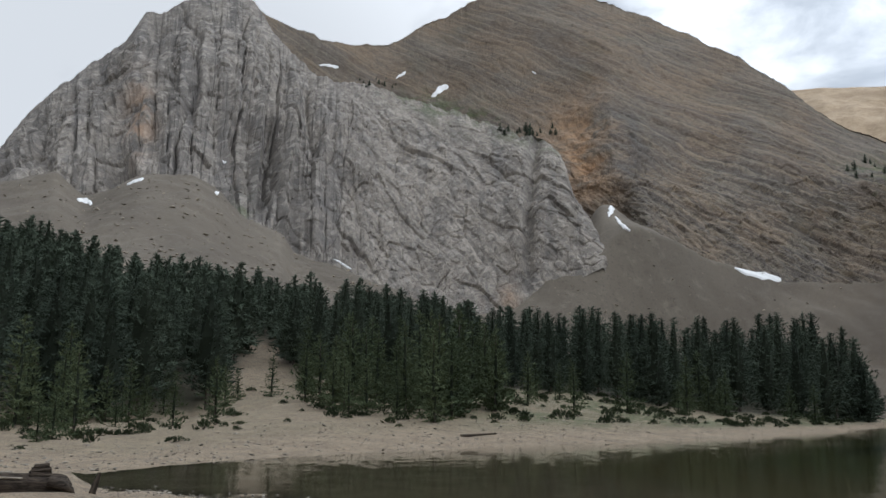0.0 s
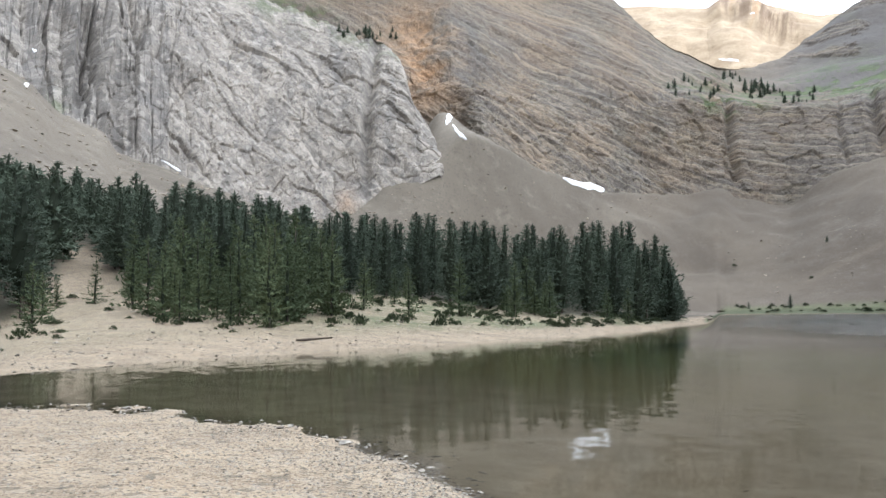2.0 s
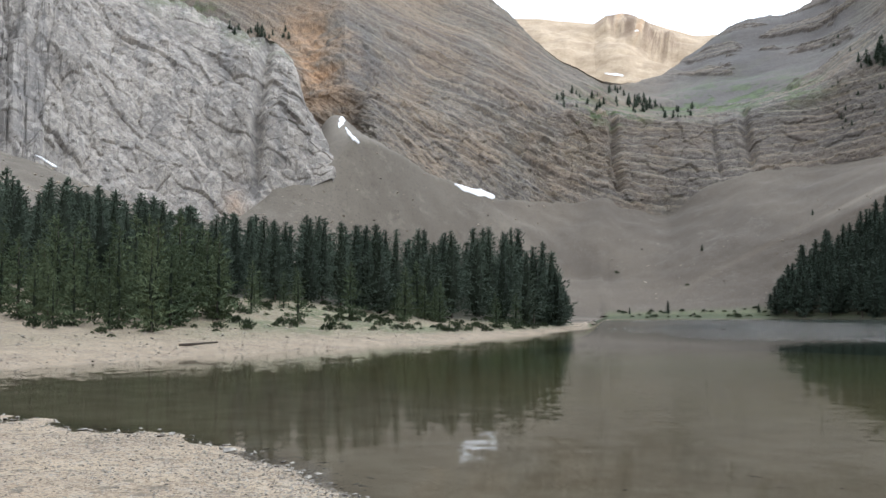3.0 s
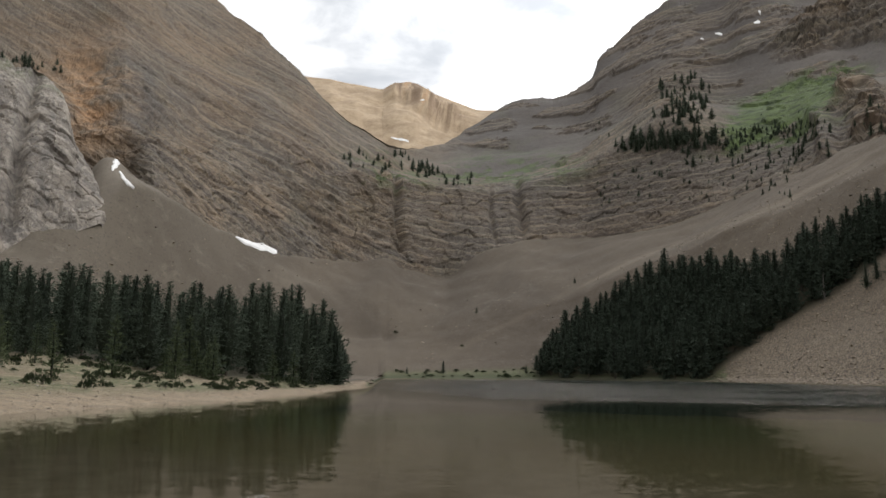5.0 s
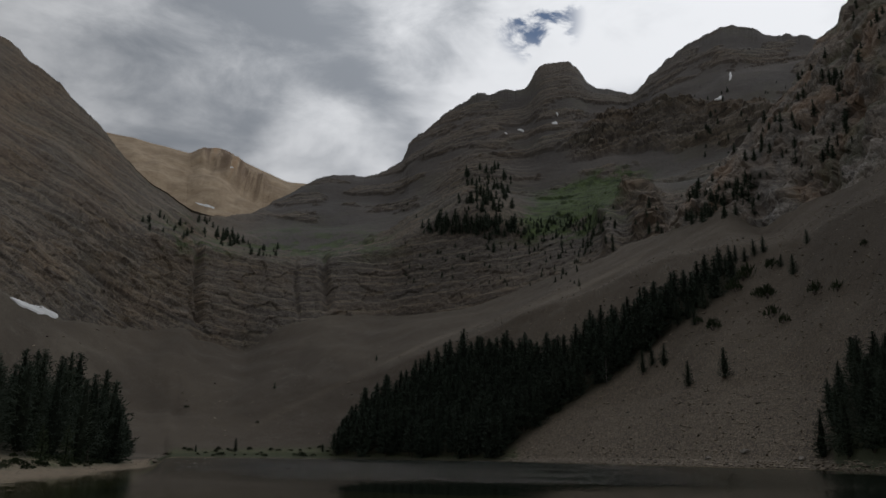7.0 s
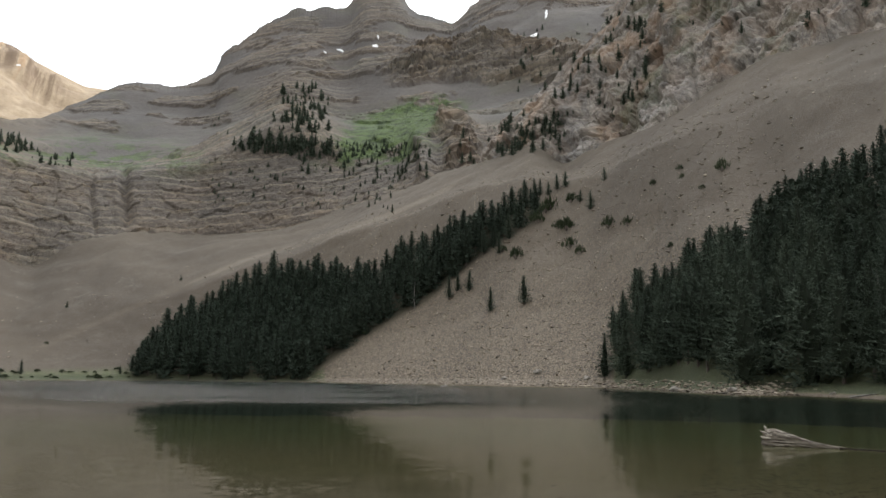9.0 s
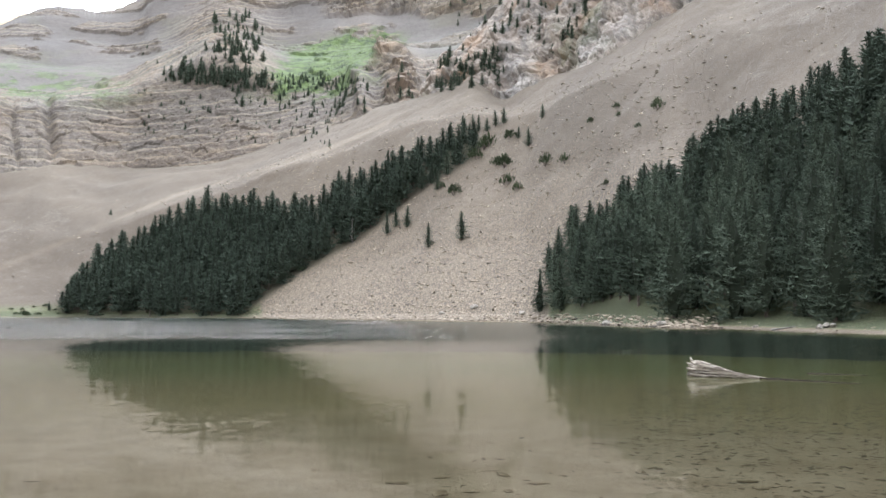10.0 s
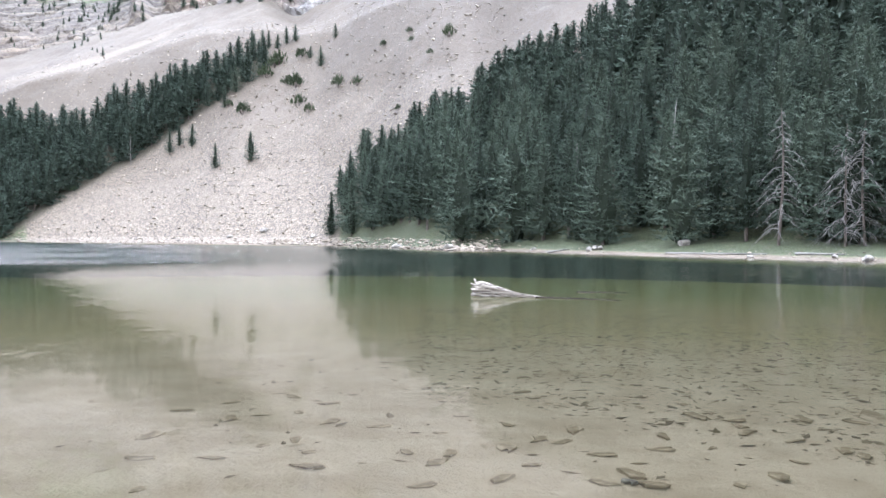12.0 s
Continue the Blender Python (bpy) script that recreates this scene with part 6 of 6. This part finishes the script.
def stones(name, places, mat, label, category, flatness=0.55, sunk=0.3, form=(OCT_V, OCT_F)):
    """Many loose stones in one mesh. places: (x, y, z, size)."""
    P = np.array(places)
    base_v, base_f = form
    n = len(P)
    V = base_v[None] * rng.uniform(0.62, 1.2, (n, len(base_v), 1)) * np.stack([rng.uniform(0.8, 1.5, n), rng.uniform(0.6, 1.0, n), flatness * rng.uniform(0.6, 1.3, n)], 1)[:, None]
    a = rng.uniform(0, 2 * np.pi, n)
    c, s = np.cos(a)[:, None], np.sin(a)[:, None]
    tilt = rng.normal(0, 0.18, (n, 1))
    V = np.stack([V[..., 0] * c - V[..., 1] * s, V[..., 0] * s + V[..., 1] * c, V[..., 2] + V[..., 0] * tilt], -1)
    V = V * P[:, None, 3:4] * 0.5 + P[:, None, :3] + np.array((0, 0, 1.0)) * (P[:, None, 3:4] * flatness * 0.5 * (1 - 2 * sunk))
    F = base_f[None] + (np.arange(n) * len(base_v))[:, None, None]
    return tagged(new(name, raw_mesh(name, V.reshape(-1, 3), F.reshape(-1, 3), mat)), label, category, kind="stuff")


def stone_material(name, c1, c2, c3, rough=0.9):
    m, n = material(name)
    i = n.add("ShaderNodeNewGeometry").outputs["Random Per Island"]
    g = n.noise(where(n), 6.0, 5.0, 0.7)
    c = n.mix(i, c1, c2)
    c = n.mix(n.step(i, 0.80, 0.84), c, c3)
    c = n.mix(n.math("MULTIPLY", n.step(g, 0.5, 0.3), 0.4), c, (0.12, 0.11, 0.095))
    finish(n, c, rough, g, 0.03)
    return m


PEBBLE = stone_material("beach_pebbles", (0.14, 0.12, 0.095), (0.42, 0.38, 0.32), (0.09, 0.075, 0.062))
RUBBLE = stone_material("scree_rubble", (0.19, 0.157, 0.116), (0.42, 0.354, 0.27), (0.105, 0.086, 0.066))
SLIME = stone_material("lake_stones", (0.105, 0.076, 0.041), (0.25, 0.192, 0.112), (0.40, 0.335, 0.23), 0.6)


def spot(az, r):
    return r * math.sin(radians(az)), r * math.cos(radians(az)), ground_z(az, r)


def scatter(count, az0, az1, pick_r, low, high, power=2.5):
    out = []
    for _ in range(count):
        az = rng.uniform(az0, az1)
        r = pick_r(az)
        out.append((*spot(az, r), low + (high - low) * rng.random() ** power))
    return out


pebbles = scatter(11000, -32, 16, lambda az: math.sqrt(rng.uniform(8.5 ** 2, (float(NEAR_SHORE(max(az, -24))) + 0.6) ** 2)), 0.02, 0.075, 2.5)
stones("beach_pebbles", pebbles, PEBBLE, "pale grey and tan pebbles on the beach", "pebbles", 0.5, 0.38)
rim = scatter(520, -23, 14, lambda az: float(NEAR_SHORE(az)) + rng.normal(0.3, 1.0), 0.04, 0.17, 3.0)
stones("shoreline_stones", rim, PEBBLE, "flat pale stones at the water's edge", "stones", 0.45, 0.25, (ICO_V, ICO_F))
bank = scatter(1500, -28, 29, lambda az: float(FAR_SHORE(max(az, -24))) + rng.uniform(0.5, 16), 0.06, 0.30, 3.0)
stones("bank_stones", bank, PEBBLE, "scattered pale stones on the far beach", "stones", 0.5, 0.3)
rub = scatter(11000, 50, 84, lambda az: float(FAR_SHORE(az)) + 0.5 + 190 * rng.random() ** 1.7, 0.25, 1.7, 3.0)
rub = [q for q in rub if in_wood(math.degrees(math.atan2(q[0], q[1])), math.hypot(q[0], q[1])) < 0.3]
stones("scree_rubble", rub, RUBBLE, "loose angular blocks on the scree fan", "rubble", 0.45, 0.38)
more = scatter(900, 29, 92, lambda az: float(MID_R(az)) + rng.uniform(-60, 60), 0.5, 2.2, 4.0) + scatter(2600, -30, 26, lambda az: rng.uniform(0.55, 1.0) * float(BASE_R(az)), 0.4, 2.6, 3.6)
stones("upper_scree_blocks", more, RUBBLE, "scattered blocks high on the scree", "rubble", 0.45, 0.38)
toe = scatter(130, 68, 74.5, lambda az: float(FAR_SHORE(az)) + rng.uniform(0, 9), 0.4, 2.0, 2.4) + scatter(380, 74, 108, lambda az: float(FAR_SHORE(az)) + rng.uniform(0, 6), 0.10, 0.42, 3.0)
stones("shore_blocks", toe, RUBBLE, "grey blocks piled along the bank", "rubble", 0.6, 0.3)
bed = scatter(1500, 64, 112, lambda az: math.sqrt(rng.uniform(8.5 ** 2, 30 ** 2)), 0.03, 0.22, 3.0) + scatter(5200, 78, 112, lambda az: math.sqrt(rng.uniform(11 ** 2, 28 ** 2)) + (95 - az) * 0.08, 0.05, 0.19, 2.4) + scatter(70, 20, 70, lambda az: math.sqrt(rng.uniform(8.5 ** 2, 16 ** 2)), 0.05, 0.2, 2.2)
stones("lake_bed_stones", bed, SLIME, "dark flat stones on the shallow lake bed", "stones", 0.22, 0.2, (OCT_V * np.array((1.5, 0.8, 1.0)), OCT_F))


def boulder(name, place, size, label, mat=None, flatness=0.6, seed=1):
    """One rock with facets and worn edges."""
    r = np.random.default_rng(seed)
    b = bmesh.new()
    bmesh.ops.create_icosphere(b, subdivisions=3, radius=1.0)
    V = np.array([v.co[:] for v in b.verts])
    cuts = r.normal(0, 1, (9, 3))
    cuts /= np.linalg.norm(cuts, axis=1, keepdims=True)
    for c in cuts:
        d = V @ c
        lim = r.uniform(0.55, 0.85)
        V = V - np.outer(np.clip(d - lim, 0, None) * 0.9, c)
    V *= (1 + (0.06 if flatness > 0.3 else 0.22) * fbm(V * 2.2, 3, seed))[:, None]
    V *= np.array((1.25, 0.85, flatness)) * size * 0.5
    for v, co in zip(b.verts, V):
        v.co = co
    me = bpy.data.meshes.new(name)
    b.to_mesh(me)
    b.free()
    me.materials.append(mat or STONE)
    ob = new(name, me)
    ob.matrix_basis = Matrix.Translation(Vector(place) + Vector((0, 0, size * flatness * 0.22))) @ Matrix.Rotation(r.uniform(0, 6.28), 4, "Z")
    return tagged(ob, label, "rock")


def slab_stone(place, size, label, mat, seed):
    """A flat slab with a broken outline, a chamfered rim and one edge tilted up out of the silt."""
    r = np.random.default_rng(seed)
    n = int(r.integers(6, 10))
    a = np.sort(r.uniform(0, 2 * np.pi, n) * 0.35 + np.linspace(0, 2 * np.pi, n, endpoint=False))
    q = r.uniform(0.86, 1.12, n) * size * 0.5
    thick = size * r.uniform(0.10, 0.20)
    rim = np.stack([np.cos(a) * q * 1.35, np.sin(a) * q * 0.7], 1)
    rings = [(rim * 1.02, -thick), (rim * 1.06, thick * 0.35), (rim * 0.93, thick)]
    V = np.concatenate([np.column_stack([xy, np.full(n, z)]) for xy, z in rings] + [np.array([[0, 0, thick * 1.1]])])
    V[:, 2] += V[:, 0] * r.normal(0, 0.10) + V[:, 1] * r.normal(0, 0.14) + r.normal(0, 0.04, len(V)) * thick
    i = np.arange(3 * n).reshape(3, n)
    j = np.roll(i, -1, axis=1)
    F = np.concatenate([np.stack([i[:-1], j[:-1], j[1:]], -1).reshape(-1, 3), np.stack([i[:-1], j[1:], i[1:]], -1).reshape(-1, 3), np.stack([i[2], j[2], np.full(n, 3 * n)], 1)])
    ob = new("flat_stone", raw_mesh("flat_stone", V, F, mat))
    ob.matrix_basis = Matrix.Translation(Vector(place) + Vector((0, 0, thick * 0.5))) @ Matrix.Rotation(r.uniform(0, 6.28), 4, "Z")
    return tagged(ob, label, "rock")


for k, (az, r, s, f) in enumerate(((96.1, 113, 1.7, 0.8), (107.0, 91.5, 1.3, 0.7), (76.6, 168, 2.6, 0.5), (80.2, 142, 1.8, 0.6), (89.8, 119.5, 1.2, 0.8), (90.2, 119.8, 1.1, 0.8),
                                   (90.6, 119.2, 1.0, 0.8), (100.2, 99.5, 0.7, 0.7), (105.2, 95, 0.8, 0.7), (86.0, 131, 1.0, 0.6), (67.5, 256, 2.6, 0.6), (65.2, 262, 2.0, 0.6), (70.8, 236, 2.4, 0.7), (44.0, 421, 3.4, 0.6))):
    boulder("boulder", spot(az, r), s, "pale weathered boulder on the bank", None, f, 40 + k)
for k, (az, r, s, f) in enumerate(((92.6, 8.45, 0.27, 0.30), (80.2, 9.3, 0.30, 0.25), (79.4, 8.9, 0.32, 0.2), (71.9, 11.1, 0.34, 0.2), (83.9, 8.3, 0.28, 0.25), (89.0, 10.6, 0.42, 0.2),
                                   (94.7, 9.9, 0.30, 0.2), (70.2, 8.9, 0.34, 0.2), (64.0, 9.5, 0.3, 0.2), (96.9, 11.9, 0.42, 0.2), (103.4, 12.2, 0.5, 0.25), (107.5, 12.8, 0.7, 0.25), (84.2, 9.6, 0.36, 0.2), (60.2, 10.8, 0.4, 0.2))):
    slab_stone(spot(az, r), s * 0.9, "flat stone on the shallow sandy bed" if k else "wet pale stone breaking the water", STONE if k == 0 else BEDSTONE, 60 + k)
for k in range(46):
    az, r = rng.uniform(56, 108), rng.uniform(7.2, 13.5)
    slab_stone(spot(az, r), rng.uniform(0.12, 0.32), "flat stone on the shallow sandy bed", BEDSTONE, 200 + k)
for k, (az, r, s) in enumerate(((4.5, 15.3, 0.45), (7.9, 14.5, 0.22), (5.9, 15.0, 0.16), (10.2, 12.7, 0.16), (-4.5, 19.4, 0.3), (-9.5, 22.6, 0.4), (0.9, 17.8, 0.3), (37.6, 137, 0.9))):
    boulder("shore_stone", (spot(az, r)[0], spot(az, r)[1], max(spot(az, r)[2], -0.06)), s * (0.6 if k < 7 else 1.0), "pale flat stone lying at the water's edge" if k < 7 else "dark rock standing out of the lake", STONE if k < 7 else DARKWOOD, 0.4, 80 + k)


# ---------------------------------------------------------------- drift wood
def fluted_log(name, length, r0, r1, mat, seed, flutes=9, depth=0.28, twist=1.2, flare=0.0, sag=0.0, round_end=0.0, around=54, blunt=0.0):
    """A weathered log along +x with deep grain ridges; its thick end at the origin."""
    r = np.random.default_rng(seed)
    n, m = 26, around
    x = np.linspace(0, 1, n)
    a = np.linspace(0, 2 * np.pi, m, endpoint=False)
    phase = r.uniform(0, 6.28, 3)
    rad = (r0 * (1 - x) + r1 * x) + flare * np.exp(-x * 9)
    if blunt:
        rad = (r1 + (r0 - r1) * (1 - x) ** 1.45) * (1 - blunt * np.exp(-x * 22))
    if round_end:
        rad = rad * np.sqrt(np.clip(1 - (np.clip(x - 1 + round_end, 0, None) / round_end) ** 2, 0.02, 1))
    A = a[None] + twist * x[:, None]
    ridge = 1 + depth * (0.5 * np.abs(np.sin(A * flutes / 2 + phase[0])) + 0.3 * np.sin(A * (flutes * 2 + 1) + phase[1]) * 0.5 + 0.25 * np.sin(A * 2 + phase[2] + 3 * x[:, None])) - depth * 0.3
    jag = np.where(x[:, None] < 0.04, r.uniform(-0.16, 0.12, (1, m)) * r0 * 2.2, 0)
    X = x[:, None] * length + jag
    Y = rad[:, None] * ridge * np.cos(a)[None] + 0.05 * length * np.sin(x * 2.6)[:, None] * 0.5
    Z = rad[:, None] * ridge * np.sin(a)[None] + sag * (x ** 2)[:, None]
    V = np.stack([X, Y, Z], -1).reshape(-1, 3)
    i = np.arange(n * m).reshape(n, m)
    j = np.roll(i, -1, axis=1)
    F = np.stack([i[:-1], i[1:], j[1:], j[:-1]], -1).reshape(-1, 4)
    caps = [V[:m].mean(0) + np.array((0.10 * length * 0.3, 0, 0)), V[-m:].mean(0)]
    V = np.concatenate([V, caps])
    tri = np.concatenate([F[:, [0, 1, 2]], F[:, [0, 2, 3]], np.stack([i[0], j[0], np.full(m, n * m)], 1), np.stack([j[-1], i[-1], np.full(m, n * m + 1)], 1)])
    return raw_mesh(name, V, tri, mat, True)


def lay(ob, az0, az1, r0, r1, z0, z1):
    """Pose a log so that it runs from one bearing to another."""
    p = Vector((r0 * math.sin(radians(az0)), r0 * math.cos(radians(az0)), z0))
    q = Vector((r1 * math.sin(radians(az1)), r1 * math.cos(radians(az1)), z1))
    ob.matrix_basis = Matrix.Translation(p) @ (q - p).to_track_quat("X", "Z").to_matrix().to_4x4()
    return (q - p).length


snag = new("driftwood_log")
tagged(snag, "bleached fluted tree stump lying half sunk in the lake", "log")
length = lay(snag, 81.9, 86.8, 33.2, 32.4, 0.25, -0.03)
part = new("stump", fluted_log("stump", length, 0.29, 0.05, DEADWOOD, 3, 15, 1.1, 0.9, 0.05, around=150, blunt=0.45))
part.parent = snag
for k, (up, out, l) in enumerate(((0.36, -0.04, 0.34), (0.27, 0.12, 0.22), (0.02, -0.24, 0.2), (0.22, -0.18, 0.14))):
    root = new("root", raw_mesh("root", *tube(np.array([(0.25, out * 0.5, up * 0.4), (0.08, out * 0.8, up * 0.8), (-0.02 - 0.03 * k, out, up + l * 0.3)]), np.array([0.11, 0.07, 0.02]), 7), DEADWOOD, True))
    root.parent = part
sunk = new("sunken_branch", fluted_log("sunken_branch", 3.0, 0.06, 0.02, WETWOOD, 5, 5, 0.2))
sunk.scale = (lay(sunk, 86.2, 92.0, 32.5, 31.6, 0.0, 0.0) / 3.0, 1, 1)
tagged(sunk, "thin dark waterlogged branch just under the surface", "branch")
other = new("sunken_branch", fluted_log("sunken_branch", 2.0, 0.05, 0.02, WETWOOD, 6, 5, 0.2))
other.scale = (lay(other, 89.0, 92.4, 36, 36, 0.0, 0.0) / 2.0, 1, 1)
tagged(other, "thin dark waterlogged branch just under the surface", "branch")

trunk_log = new("fallen_trunk")
tagged(trunk_log, "dark weathered fallen trunk on the gravel beach", "log")
length = lay(trunk_log, -31.5, -23.5, 24.6, 24.4, ground_z(-31.5, 24.6) + 0.24, ground_z(-23.5, 24.4) + 0.18)
for nm, me in (("trunk", fluted_log("trunk", length, 0.31, 0.27, DARKWOOD, 8, 6, 0.16, 0.3, round_end=0.10)),):
    q = new(nm, me)
    q.parent = trunk_log
# a broken stub of stacked splinters, and a root that curls to the gravel
for k, (dx, dz, l, rad, lean) in enumerate(((-1.02, 0.26, 0.52, 0.10, 3), (-0.98, 0.35, 0.46, 0.085, -4), (-0.93, 0.44, 0.36, 0.07, -9))):
    stub = new("branch_stub", fluted_log("branch_stub", l, rad, rad * 0.9, DARKWOOD, 9 + k, 7, 0.4, 0.4))
    stub.parent = q
    stub.matrix_basis = Matrix.Translation((length + dx, 0.02 * k, dz)) @ Matrix.Rotation(radians(lean), 4, "Y")
root = new("root", raw_mesh("root", *tube(np.array([(length - 0.55, -0.16, 0.10), (length - 0.22, -0.24, 0.02), (length - 0.02, -0.24, -0.12), (length + 0.08, -0.2, -0.30)]), np.array([0.16, 0.14, 0.10, 0.05]), 9), DARKWOOD, True))
root.parent = q
for k, (x0, l, y, z) in enumerate(((0.35, 1.3, -0.12, 0.29), (1.1, 0.9, 0.05, 0.32), (1.55, 0.7, -0.20, 0.22))):
    bark = new("loose_bark", fluted_log("loose_bark", l, 0.035, 0.02, DEADWOOD, 14 + k, 5, 0.5, 0.3))
    bark.parent = q
    bark.matrix_basis = Matrix.Translation((x0, y, z)) @ Matrix.Rotation(radians(-3 + 3 * k), 4, "Y")
for az, r, l, h in ((-22.3, 24.9, 0.55, 74), (1.2, 56, 2.4, 4)):
    s = new("driftwood_branch", fluted_log("driftwood_branch", l, 0.09, 0.05, DARKWOOD, 20 + int(r), 6, 0.3))
    s.matrix_basis = Matrix.Translation(at(az, r, 0.02)) @ Matrix.Rotation(radians(-az), 4, "Z") @ Matrix.Rotation(radians(-h), 4, "Y")
    tagged(s, "dark broken branch on the gravel", "branch")
for az0, az1, r0, r1 in ((95.0, 101.2, 107.2, 100.5), (103.0, 105.8, 99.0, 96.5), (87.0, 88.4, 124.5, 123.5)):
    s = new("bleached_log", fluted_log("bleached_log", 1.0, 0.15, 0.06, GREYWOOD, int(az0), 6, 0.2))
    l = lay(s, az0, az1, r0, r1, ground_z(az0, r0) + 0.14, ground_z(az1, r1) + 0.10)
    s.scale = (l, 1, 1)
    tagged(s, "bleached fallen log along the bank", "log")


# ---------------------------------------------------------------- old snow
def snow_patch(az, el_, half_l, half_w, turn, seed, taper=0.4):
    """A lens of snow on the rock: half sizes in degrees, turn anticlockwise from level."""
    r = np.random.default_rng(seed)
    rows, cols = 7, 22
    c, s = math.cos(radians(turn)), math.sin(radians(turn))
    V = np.full((rows, cols, 3), np.nan)
    for j in range(cols):
        f = j / (cols - 1) * 2 - 1
        w = half_w * (1 - abs(f) ** 2.2) ** 0.6 * (1 + taper * f) * (1 + 0.35 * math.sin(f * 9 + seed) * r.uniform(0.3, 1)) + half_w * 0.04
        bend = half_w * 0.3 * math.sin(f * 3 + seed)
        for i in range(rows):
            g = i / (rows - 1) * 2 - 1
            a, b = f * half_l, g * w + bend
            h = first_hit(az + a * c - b * s, el_ + a * s + b * c)
            if h:
                rim_ = i in (0, rows - 1) or j in (0, cols - 1)
                V[i, j] = h[0] + h[1] * (-0.35 if rim_ else 0.55)
    flatv = V.reshape(-1, 3)
    if np.isnan(flatv).any():
        return
    i = np.arange(rows * cols).reshape(rows, cols)
    F = np.stack([i[:-1, :-1], i[:-1, 1:], i[1:, 1:], i[1:, :-1]], -1).reshape(-1, 4)
    me = raw_mesh("snow_patch", flatv, F, SNOW, True)
    tagged(new("snow_patch", me), "patch of old white snow on the rock", "snow", "old snow patches")


for k, q in enumerate(((-0.35, 21.8, 0.75, 0.22, 30), (-8.5, 23.2, 0.75, 0.10, -2), (-3.2, 22.8, 0.45, 0.10, 35), (11.75, 13.3, 0.4, 0.20, 80), (12.5, 12.4, 0.75, 0.12, -48),
                       (21.1, 8.62, 1.55, 0.22, -20), (-24.2, 12.95, 0.5, 0.16, -15), (-21.2, 14.5, 0.6, 0.07, 27), (-7.1, 9.75, 0.75, 0.07, -28), (-15.9, 14.2, 0.14, 0.10, 0), (-15.5, 16.3, 0.14, 0.09, -20),
                       (6.6, 22.9, 0.2, 0.05, -35), (55.9, 22.6, 0.22, 0.10, -10), (53.4, 22.2, 0.26, 0.07, -15), (52.3, 22.0, 0.12, 0.05, -15), (56.1, 23.2, 0.08, 0.12, 0), (67.5, 23.3, 0.3, 0.10, 20), (68.4, 24.6, 0.3, 0.09, 75),
                       (30.9, 16.2, 0.7, 0.08, -12), (32.5, 18.9, 0.14, 0.05, 0))):
    snow_patch(*q, seed=k + 1)
